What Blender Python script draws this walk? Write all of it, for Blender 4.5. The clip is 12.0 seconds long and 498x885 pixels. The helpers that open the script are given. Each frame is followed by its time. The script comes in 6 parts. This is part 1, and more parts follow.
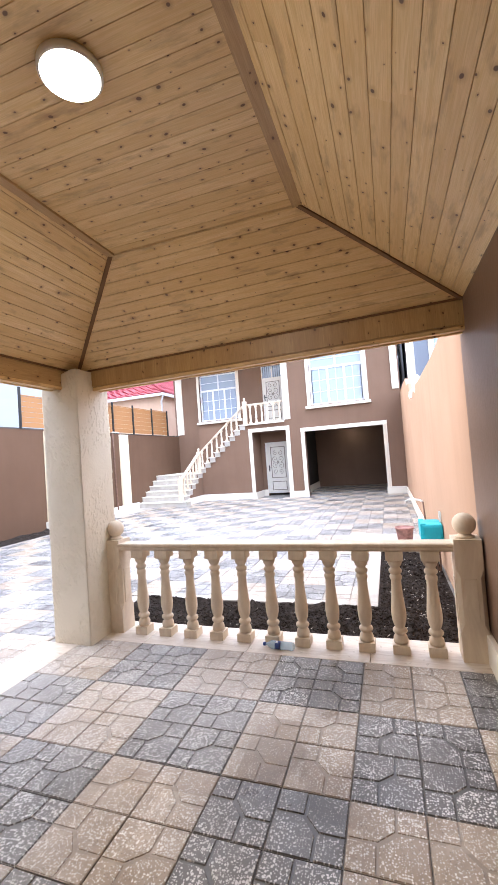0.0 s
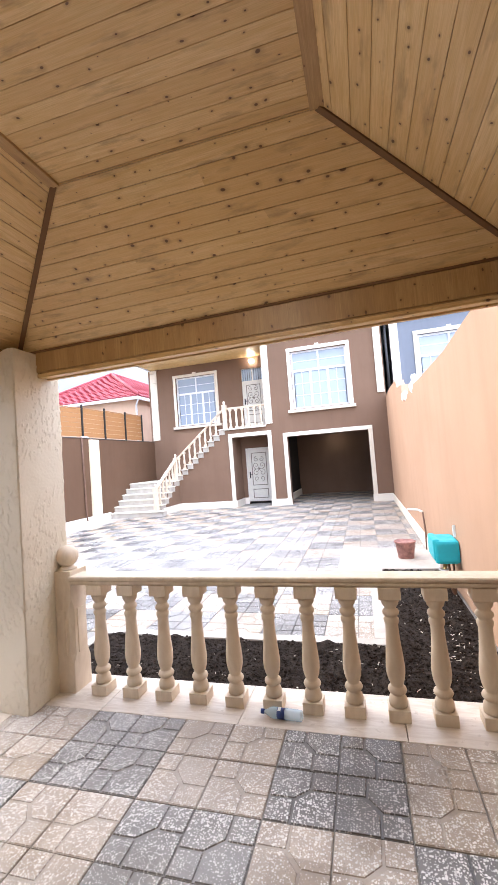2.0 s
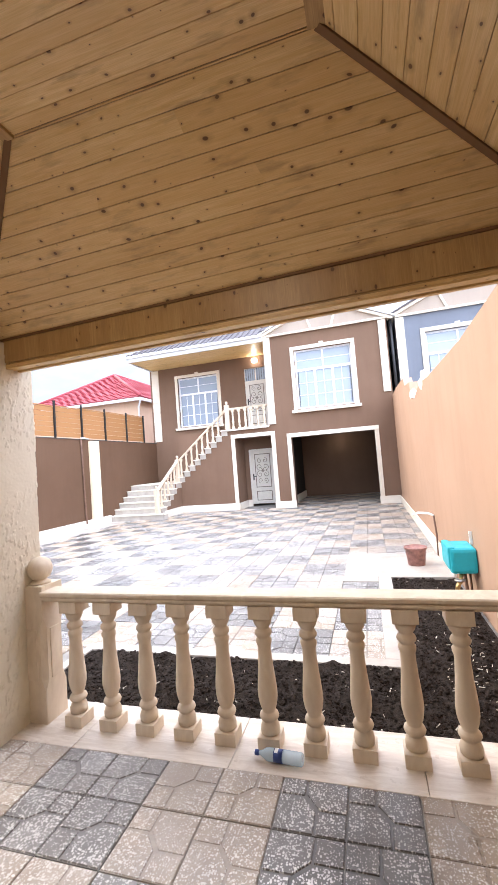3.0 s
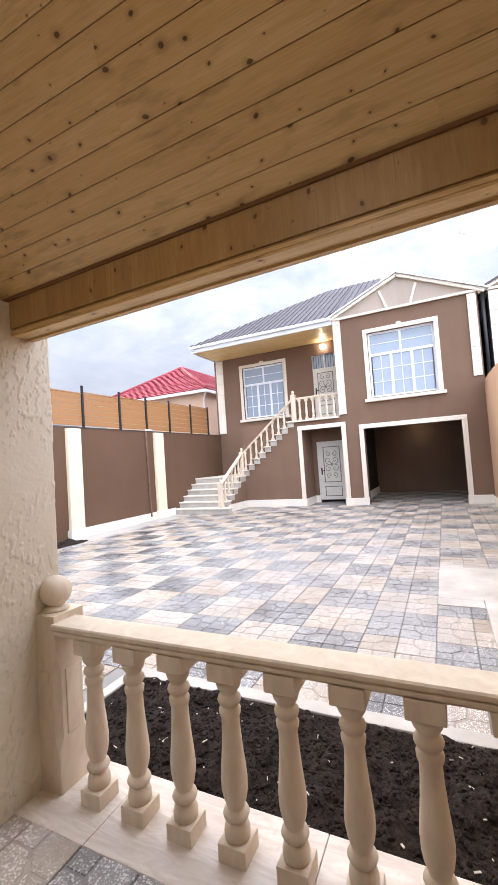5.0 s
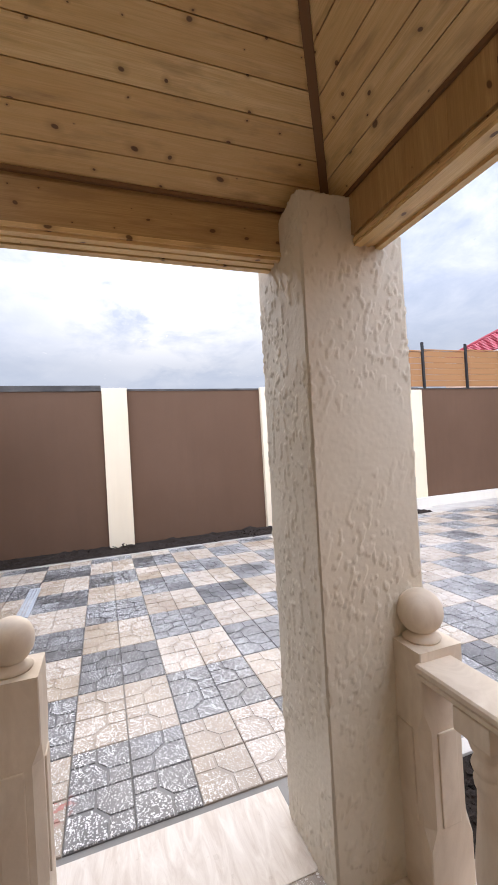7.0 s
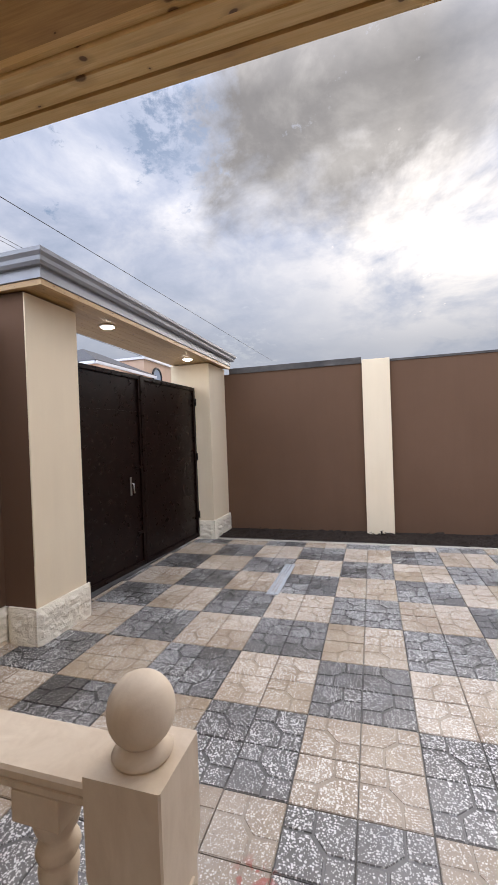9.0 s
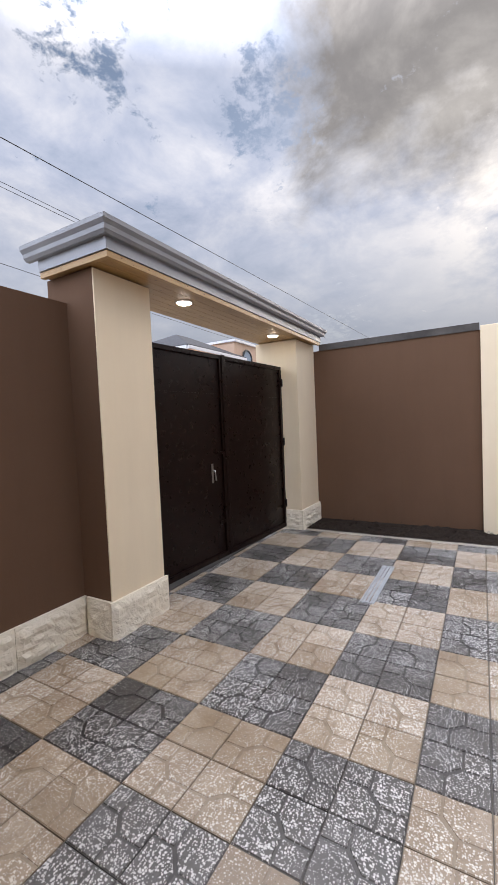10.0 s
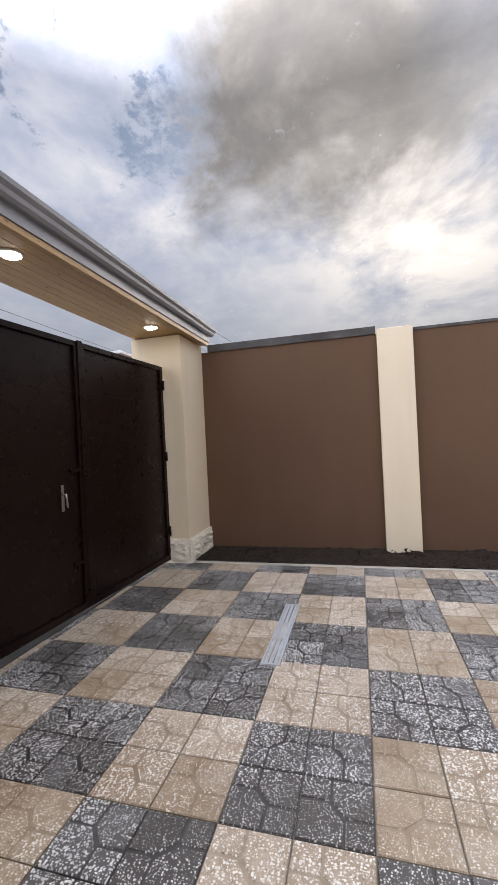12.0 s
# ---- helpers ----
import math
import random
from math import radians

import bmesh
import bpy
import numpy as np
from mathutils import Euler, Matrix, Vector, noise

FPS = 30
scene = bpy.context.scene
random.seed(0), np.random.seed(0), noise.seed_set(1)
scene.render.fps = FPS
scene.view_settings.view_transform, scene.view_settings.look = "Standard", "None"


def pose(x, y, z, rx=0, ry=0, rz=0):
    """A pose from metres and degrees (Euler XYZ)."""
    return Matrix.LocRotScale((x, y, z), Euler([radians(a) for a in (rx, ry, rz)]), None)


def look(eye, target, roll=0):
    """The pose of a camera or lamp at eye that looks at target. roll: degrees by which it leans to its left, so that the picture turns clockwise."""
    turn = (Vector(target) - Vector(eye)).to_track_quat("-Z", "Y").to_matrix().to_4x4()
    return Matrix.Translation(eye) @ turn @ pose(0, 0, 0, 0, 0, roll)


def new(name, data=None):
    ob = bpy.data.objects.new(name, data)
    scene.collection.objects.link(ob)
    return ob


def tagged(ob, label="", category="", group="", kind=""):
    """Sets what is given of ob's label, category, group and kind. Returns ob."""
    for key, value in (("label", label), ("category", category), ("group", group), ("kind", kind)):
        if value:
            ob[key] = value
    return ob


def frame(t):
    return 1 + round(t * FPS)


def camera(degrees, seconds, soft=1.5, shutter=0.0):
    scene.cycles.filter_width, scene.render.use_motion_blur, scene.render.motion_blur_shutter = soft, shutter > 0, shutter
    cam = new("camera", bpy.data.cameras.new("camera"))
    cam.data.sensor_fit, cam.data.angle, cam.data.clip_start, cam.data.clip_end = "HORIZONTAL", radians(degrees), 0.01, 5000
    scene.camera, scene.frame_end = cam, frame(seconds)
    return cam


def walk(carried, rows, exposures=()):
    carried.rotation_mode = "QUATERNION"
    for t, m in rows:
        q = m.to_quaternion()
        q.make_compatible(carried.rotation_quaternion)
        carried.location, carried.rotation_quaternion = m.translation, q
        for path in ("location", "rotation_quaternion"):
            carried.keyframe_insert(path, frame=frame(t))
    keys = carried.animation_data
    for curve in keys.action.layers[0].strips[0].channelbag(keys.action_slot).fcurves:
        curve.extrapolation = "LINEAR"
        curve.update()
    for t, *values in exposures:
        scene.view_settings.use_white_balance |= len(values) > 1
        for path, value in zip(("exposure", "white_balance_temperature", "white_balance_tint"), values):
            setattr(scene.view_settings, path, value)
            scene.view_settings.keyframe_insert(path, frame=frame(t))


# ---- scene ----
cam = camera(62.7, 12.0)
PATH = [
    (0, (-0.024, 0.016, 1.517), (-0.661, 1.911, 1.59), -4.2),
    (0.5, (-0.09, 0.135, 1.513), (-0.669, 2.048, 1.592), -4.2),
    (1, (-0.165, 0.335, 1.528), (-0.712, 2.257, 1.61), -4.1),
    (1.5, (-0.253, 0.518, 1.517), (-0.782, 2.444, 1.607), -4.2),
    (2, (-0.365, 0.728, 1.524), (-0.894, 2.655, 1.62), -4.3),
    (2.5, (-0.376, 0.916, 1.508), (-0.917, 2.839, 1.611), -4.4),
    (4.5, (-0.551, 1.579, 1.534), (-1.254, 3.448, 1.635), -4.1),
    (5, (-0.656, 1.806, 1.534), (-1.511, 3.612, 1.627), -3.9),
    (5.5, (-0.786, 1.96, 1.511), (-1.883, 3.63, 1.593), -3.6),
    (6, (-0.992, 2.066, 1.545), (-2.383, 3.502, 1.607), -3.1),
    (6.5, (-1.145, 2.147, 1.535), (-2.821, 3.237, 1.581), -3.3),
    (7, (-1.347, 2.266, 1.548), (-3.228, 2.944, 1.571), -3.3),
    (7.5, (-1.551, 2.334, 1.54), (-3.523, 2.667, 1.538), -3.3),
    (7.7, (-1.646, 2.353, 1.538), (-3.635, 2.56, 1.535), -3.1),
    (9.3, (-2.234, 2.443, 1.531), (-4.09, 1.698, 1.483), -2.1),
    (9.5, (-2.343, 2.418, 1.547), (-4.153, 1.572, 1.475), -2.2),
    (10, (-2.592, 2.314, 1.551), (-4.326, 1.322, 1.461), -2.5),
    (10.5, (-2.835, 2.282, 1.548), (-4.539, 1.24, 1.45), -2.7),
    (11, (-3.063, 2.256, 1.526), (-4.806, 1.279, 1.44), -3.0),
    (11.5, (-3.297, 2.152, 1.425), (-5.134, 1.362, 1.372), -2.7),
    (12, (-3.561, 2.032, 1.405), (-5.492, 1.513, 1.397), -2.8),
]
EXPOSURES = [(0, 1.60, 6250, 13), (2.5, 1.58, 6550, 13), (4.5, 1.18, 6750, 13), (5.5, 1.06, 6650, 13), (6.5, 0.94, 6500, 13), (7.7, 0.74, 6550, 13), (9.3, 0.38, 6850, 13), (10.5, 0.33, 6900, 13), (12, 0.20, 6980, 13)]
walk(cam, [(t, look(eye, target, roll)) for t, eye, target, roll in PATH], EXPOSURES)

# ---- world, sun ----
SUN_AZ, SUN_EL = radians(-80), radians(21)      # low in the west and veiled by cloud
world = bpy.data.worlds.new("sky")
scene.world = world
world.use_nodes = True
wn, wl = world.node_tree.nodes, world.node_tree.links
wn.clear()


sky = wn.new("ShaderNodeTexSky")
sky.sky_type, sky.sun_disc = "NISHITA", False
sky.sun_elevation, sky.sun_rotation = SUN_EL, SUN_AZ
coord = wn.new("ShaderNodeTexCoord")
# the cloud deck is a flat layer: directions are divided by their height
sep = wn.new("ShaderNodeSeparateXYZ")
wl.new(coord.outputs["Generated"], sep.inputs[0])


def wmath(op, a, b=None, clamp=False):
    n = wn.new("ShaderNodeMath")
    n.operation, n.use_clamp = op, clamp
    for i, v in enumerate((a, b)):
        if v is None:
            continue
        if isinstance(v, (int, float)):
            n.inputs[i].default_value = v
        else:
            wl.new(v, n.inputs[i])
    return n.outputs[0]


up = wmath("ADD", wmath("MAXIMUM", sep.outputs[2], 0.0), 0.22)
deck = wn.new("ShaderNodeCombineXYZ")
wl.new(wmath("DIVIDE", sep.outputs[0], up), deck.inputs[0])
wl.new(wmath("DIVIDE", sep.outputs[1], up), deck.inputs[1])
deck.inputs[2].default_value = 3.7


def wnoise(scale, detail, rough, shift):
    off = wn.new("ShaderNodeVectorMath")
    off.operation = "ADD"
    off.inputs[1].default_value = shift
    wl.new(deck.outputs[0], off.inputs[0])
    n = wn.new("ShaderNodeTexNoise")
    n.inputs["Scale"].default_value, n.inputs["Detail"].default_value, n.inputs["Roughness"].default_value = scale, detail, rough
    n.inputs["Distortion"].default_value = 0.25
    wl.new(off.outputs[0], n.inputs["Vector"])
    return n.outputs["Fac"]


def wramp(fac, stops):
    r = wn.new("ShaderNodeValToRGB")
    el = r.color_ramp.elements
    while len(el) < len(stops):
        el.new(0.5)
    for e, (p, c) in zip(el, stops):
        e.position, e.color = p, (*c, 1)
    wl.new(fac, r.inputs[0])
    return r.outputs[0]


def wmix(fac, a, b):
    m = wn.new("ShaderNodeMix")
    m.data_type = "RGBA"
    wl.new(fac, m.inputs[0])
    for s, v in ((6, a), (7, b)):
        if isinstance(v, tuple):
            m.inputs[s].default_value = (*v, 1)
        else:
            wl.new(v, m.inputs[s])
    return m.outputs[2]


def toward(direction, power):
    """How near the view lies to a direction, 1 at it and falling off round it."""
    d = wn.new("ShaderNodeVectorMath")
    d.operation = "DOT_PRODUCT"
    wl.new(coord.outputs["Generated"], d.inputs[0])
    d.inputs[1].default_value = Vector(direction).normalized()
    return wmath("POWER", wmath("MAXIMUM", d.outputs["Value"], 0.0), power)


# torn clear patches in the western sky, and a heavy bank with a sharp southern edge
gap = wmath("MAXIMUM", wmath("MAXIMUM", wmath("MULTIPLY", toward((-0.725, -0.352, 0.595), 190.0), 1.0), wmath("MULTIPLY", toward((-0.50, -0.555, 0.665), 110.0), 0.72)), wmath("MULTIPLY", toward((-0.93, -0.30, 0.20), 300.0), 0.75))
shred = wmath("ADD", wmath("MULTIPLY", wnoise(6.5, 10.0, 0.70, (4.6, 1.4, 0.0)), 0.5), wmath("MULTIPLY", wnoise(21.0, 8.0, 0.70, (1.2, 3.0, 0.0)), 0.5))
cover = wramp(wmath("ADD", wmath("MULTIPLY", gap, 0.17), wmath("MULTIPLY", shred, 1.0)), [(0.60, (1, 1, 1)), (0.68, (0.06, 0.06, 0.06))])
billow = wmath("SUBTRACT", wnoise(1.9, 10.0, 0.62, (1.3, 7.0, 2.0)), 0.5)
side = wn.new("ShaderNodeVectorMath")
side.operation = "DOT_PRODUCT"
wl.new(coord.outputs["Generated"], side.inputs[0])
side.inputs[1].default_value = (-0.326, 0.945, -0.04)
bank = wramp(wmath("ADD", wmath("ADD", side.outputs["Value"], 0.5), wmath("MULTIPLY", billow, 0.42)), [(0.42, (0, 0, 0)), (0.50, (1, 1, 1))])
bank = wmath("MULTIPLY", bank, wramp(wmath("ADD", sep.outputs[2], wmath("MULTIPLY", billow, 0.5)), [(0.42, (0, 0, 0)), (0.56, (1, 1, 1))]))
bank = wmath("MULTIPLY", bank, wramp(sep.outputs[1], [(0.10, (1, 1, 1)), (0.50, (0, 0, 0))]))
ruffle = wnoise(3.4, 10.0, 0.62, (6.0, 2.5, 1.0))
pale = wramp(ruffle, [(0.32, (0.36, 0.44, 0.60)), (0.46, (0.48, 0.55, 0.71)), (0.58, (0.62, 0.675, 0.80)), (0.70, (0.80, 0.835, 0.92))])
heavy = wramp(wmath("ADD", wmath("MULTIPLY", ruffle, 0.6), wmath("MULTIPLY", wnoise(1.3, 8.0, 0.6, (2.0, 5.0, 3.0)), 0.4)), [(0.38, (0.19, 0.193, 0.205)), (0.50, (0.265, 0.265, 0.275)), (0.62, (0.42, 0.42, 0.425))])
thick = wmix(bank, pale, heavy)
blue = wn.new("ShaderNodeVectorMath")
blue.operation = "SCALE"
blue.inputs["Scale"].default_value = 0.12
wl.new(sky.outputs[0], blue.inputs[0])
sundir = (math.sin(SUN_AZ) * math.cos(SUN_EL), math.cos(SUN_AZ) * math.cos(SUN_EL), math.sin(SUN_EL))
dot = wn.new("ShaderNodeVectorMath")
dot.operation = "DOT_PRODUCT"
wl.new(coord.outputs["Generated"], dot.inputs[0])
dot.inputs[1].default_value = sundir
rift = wmath("MULTIPLY", wramp(wnoise(2.3, 8.0, 0.6, (9.0, 2.0, 1.0)), [(0.36, (0.12, 0.12, 0.12)), (0.54, (1, 1, 1))]), wmath("SUBTRACT", 1.0, wmath("MULTIPLY", bank, 0.85)))
glow = wmath("MULTIPLY", wmath("MULTIPLY", wmath("POWER", wmath("MAXIMUM", dot.outputs["Value"], 0.0), 24.0), 1.0), rift)
lit = wmix(glow, thick, (1.55, 1.48, 1.36))
skycol = wmix(cover, blue.outputs[0], lit)
low = wramp(sep.outputs[2], [(0.0, (1, 1, 1)), (0.14, (0.85, 0.85, 0.85)), (0.44, (0.0, 0.0, 0.0))])
skycol = wmix(low, skycol, (0.78, 0.88, 1.06))
# dim towards the horizon; the unseen sky overhead is raised to light the ground
rise = wn.new("ShaderNodeVectorMath")
rise.operation = "SCALE"
wl.new(skycol, rise.inputs[0])
grey = lambda v: (v, v, v)
zen = wramp(sep.outputs[2], [(0.0, grey(0.105)), (0.2, grey(0.14)), (0.36, grey(0.22)), (0.5, grey(0.28)), (0.64, grey(0.285)), (0.80, grey(1.0)), (1.0, grey(1.3))])
# bank in the west and north; the unseen east is brightened as added fill
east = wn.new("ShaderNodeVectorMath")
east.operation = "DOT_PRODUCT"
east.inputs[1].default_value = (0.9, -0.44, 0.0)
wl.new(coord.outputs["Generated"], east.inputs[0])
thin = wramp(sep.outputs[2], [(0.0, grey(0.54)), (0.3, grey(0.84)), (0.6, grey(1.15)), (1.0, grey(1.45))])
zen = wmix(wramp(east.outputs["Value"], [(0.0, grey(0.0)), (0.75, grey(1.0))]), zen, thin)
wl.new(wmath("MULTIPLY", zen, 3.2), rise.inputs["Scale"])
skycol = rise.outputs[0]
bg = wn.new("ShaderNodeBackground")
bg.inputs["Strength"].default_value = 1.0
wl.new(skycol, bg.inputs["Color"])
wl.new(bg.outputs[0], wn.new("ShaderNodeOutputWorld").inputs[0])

sun_data = bpy.data.lights.new("sun", "SUN")
sun_data.energy, sun_data.angle, sun_data.color = 1.6, radians(40), (1.0, 0.93, 0.84)
sun_lamp = new("sun", sun_data)
sun_lamp.matrix_world = look((0, 0, 0), [-v for v in sundir])

# ---- materials ----


class Nodes:
    """Short hand for building one node material."""

    def __init__(self, name, rough=0.7, metal=0.0, spec=0.5):
        self.m = bpy.data.materials.new(name)
        self.m.use_nodes = True
        self.t = self.m.node_tree
        self.b = self.t.nodes["Principled BSDF"]
        self.b.inputs["Roughness"].default_value = rough
        self.b.inputs["Metallic"].default_value = metal
        self.b.inputs["Specular IOR Level"].default_value = spec
        self.co = self.t.nodes.new("ShaderNodeTexCoord")

    def node(self, kind, **ins):
        n = self.t.nodes.new(kind)
        for k, v in ins.items():
            self.put(n.inputs[k.replace("_", " ")], v)
        return n

    def put(self, sock, v):
        if isinstance(v, bpy.types.NodeSocket):
            self.t.links.new(v, sock)
        elif isinstance(v, tuple) and len(v) == 3 and sock.type == "RGBA":
            sock.default_value = (*v, 1)
        else:
            sock.default_value = v

    def place(self, scale=(1, 1, 1), source="Object", shift=(0, 0, 0)):
        if source == "World":
            g = self.t.nodes.new("ShaderNodeNewGeometry").outputs["Position"]
        else:
            g = self.co.outputs[source]
        return self.node("ShaderNodeMapping", Vector=g, Scale=scale, Location=shift).outputs[0]

    def noise(self, vec, scale, detail=4.0, rough=0.55, distort=0.0):
        return self.node("ShaderNodeTexNoise", Vector=vec, Scale=scale, Detail=detail, Roughness=rough, Distortion=distort).outputs["Fac"]

    def voro(self, vec, scale):
        n = self.t.nodes.new("ShaderNodeTexVoronoi")
        n.voronoi_dimensions = "2D"
        self.put(n.inputs["Vector"], vec)
        n.inputs["Scale"].default_value = scale
        return n

    def ramp(self, fac, stops):
        r = self.t.nodes.new("ShaderNodeValToRGB")
        el = r.color_ramp.elements
        while len(el) < len(stops):
            el.new(0.5)
        for e, (p, c) in zip(el, stops):
            c = (c, c, c) if isinstance(c, (int, float)) else c
            e.position, e.color = p, (*c, 1)
        self.t.links.new(fac, r.inputs[0])
        return r.outputs[0]

    def mix(self, fac, a, b, mode="MIX"):
        m = self.t.nodes.new("ShaderNodeMix")
        m.data_type, m.blend_type = "RGBA", mode
        for s, v in ((0, fac), (6, a), (7, b)):
            self.put(m.inputs[s], v)
        return m.outputs[2]

    def math(self, op, a, b=0.0):
        m = self.t.nodes.new("ShaderNodeMath")
        m.operation = op
        self.put(m.inputs[0], a)
        self.put(m.inputs[1], b)
        return m.outputs[0]

    def color(self, v):
        self.put(self.b.inputs["Base Color"], v)
        return self

    def rough(self, v):
        self.put(self.b.inputs["Roughness"], v)
        return self

    def bump(self, height, strength, distance):
        n = self.node("ShaderNodeBump", Height=height, Strength=strength, Distance=distance)
        self.t.links.new(n.outputs[0], self.b.inputs["Normal"])
        return self


def stucco(name, dark, light, grain=60.0, strength=0.35, rough=0.85, blotch=0.7):
    n = Nodes(name, rough, 0.0, 0.25 if rough > 0.7 else 0.5)
    p = n.place(source="World")
    big, fine = n.noise(p, blotch, 5, 0.6), n.noise(p, grain, 3, 0.6)
    streak = n.noise(n.place((2.2, 2.2, 0.25), "World"), 1.6, 4, 0.6)
    c = n.mix(n.ramp(big, [(0.3, 0.0), (0.7, 1.0)]), dark, light)
    c = n.mix(n.ramp(streak, [(0.45, 0.0), (0.8, 0.35)]), c, tuple(v * 0.82 for v in dark))
    n.color(c)
    n.bump(n.math("ADD", n.math("MULTIPLY", fine, 0.7), n.math("MULTIPLY", n.noise(p, grain * 0.22, 4, 0.6), 1.0)), strength, 0.004)
    return n.m


M_BROWN = stucco("brown stucco", (0.120, 0.066, 0.038), (0.142, 0.080, 0.048))
M_HOUSE = stucco("milk chocolate stucco", (0.175, 0.105, 0.068), (0.205, 0.125, 0.083))
M_SHEEN = stucco("glossy brown paint", (0.150, 0.088, 0.056), (0.185, 0.112, 0.074), 40, 0.5, 0.42)
M_TAN = stucco("tan stucco", (0.41, 0.262, 0.178), (0.46, 0.30, 0.208), 45)
M_CREAM = stucco("cream paint", (0.80, 0.66, 0.465), (0.84, 0.71, 0.515), 50, 0.3, 0.75)
M_TRIM = stucco("ivory stone trim", (0.72, 0.64, 0.52), (0.79, 0.71, 0.59), 30, 0.15, 0.6)
M_PLINTH = stucco("pale stone plinth", (0.72, 0.66, 0.56), (0.80, 0.75, 0.65), 35, 0.25, 0.7)
M_BLUEGREY = stucco("blue grey stucco", (0.17, 0.19, 0.225), (0.20, 0.22, 0.26))
M_PEACH = stucco("peach stucco", (0.60, 0.42, 0.30), (0.68, 0.48, 0.36))
M_GABLE = stucco("taupe gable panel", (0.40, 0.33, 0.27), (0.46, 0.38, 0.31), 40, 0.2)
M_CONCRETE = stucco("concrete coping", (0.055, 0.05, 0.047), (0.12, 0.11, 0.10), 30, 0.6, 0.9, 3.0)
M_PALE_CEMENT = stucco("pale cement", (0.38, 0.34, 0.295), (0.54, 0.50, 0.44), 40, 0.3, 0.8, 2.5)


def knocked_plaster():
    """Cream paint over plaster with raised trowel flecks, as on the column."""
    n = Nodes("trowelled cream plaster", 0.55)
    p = n.place(source="World")
    big = n.noise(p, 1.1, 4, 0.6)
    n.color(n.mix(n.ramp(big, [(0.3, 0.0), (0.7, 1.0)]), (0.64, 0.555, 0.42), (0.72, 0.635, 0.495)))
    h = n.noise(p, 70.0, 3)
    n.rough(n.ramp(n.noise(p, 5.0), [(0.3, 0.45), (0.7, 0.65)]))
    return n.bump(h, 0.3, 0.003).m


M_COLUMN = knocked_plaster()


def split_stone():
    n = Nodes("split face stone", 0.8)
    p = n.place(source="World")
    n.color(n.mix(n.noise(p, 6.0, 5), (0.80, 0.71, 0.55), (0.88, 0.81, 0.67)))
    h = n.math("ADD", n.noise(n.place((1, 1, 1.8), "World"), 11.0, 5, 0.62, 1.6), n.math("MULTIPLY", n.noise(p, 60.0, 3), 0.2))
    return n.bump(h, 0.8, 0.02).m


M_SPLIT = split_stone()


def turned_stone():
    n = Nodes("sand coloured limestone", 0.62)
    p = n.place(source="World")
    vein = n.noise(n.place((1, 1, 0.35), "World"), 9.0, 6, 0.62, 1.6)
    c = n.mix(n.ramp(vein, [(0.25, 0.0), (0.75, 1.0)]), (0.60, 0.485, 0.355), (0.75, 0.64, 0.495))
    c = n.mix(n.ramp(n.noise(p, 2.0, 4), [(0.5, 0.0), (0.75, 0.35)]), c, (0.48, 0.37, 0.27))
    n.color(c)
    return n.bump(n.noise(p, 120.0, 3), 0.15, 0.002).m


M_STONE = turned_stone()


def slab_marble():
    n = Nodes("beige marble slab", 0.32)
    p = n.place((1.0, 1.0, 1.0), "World")
    flow = n.noise(n.place((1.2, 6.0, 1.0), "World", (0, 0, 0)), 3.0, 7, 0.65, 1.4)
    c = n.mix(n.ramp(flow, [(0.35, 0.0), (0.68, 1.0)]), (0.56, 0.47, 0.38), (0.74, 0.67, 0.58))
    c = n.mix(n.ramp(n.noise(p, 2.5, 5), [(0.55, 0.0), (0.8, 0.35)]), c, (0.50, 0.39, 0.31))
    n.color(c).rough(n.ramp(n.noise(p, 14.0), [(0.3, 0.25), (0.8, 0.55)]))
    return n.bump(n.noise(p, 40.0), 0.06, 0.002).m


M_MARBLE = slab_marble()


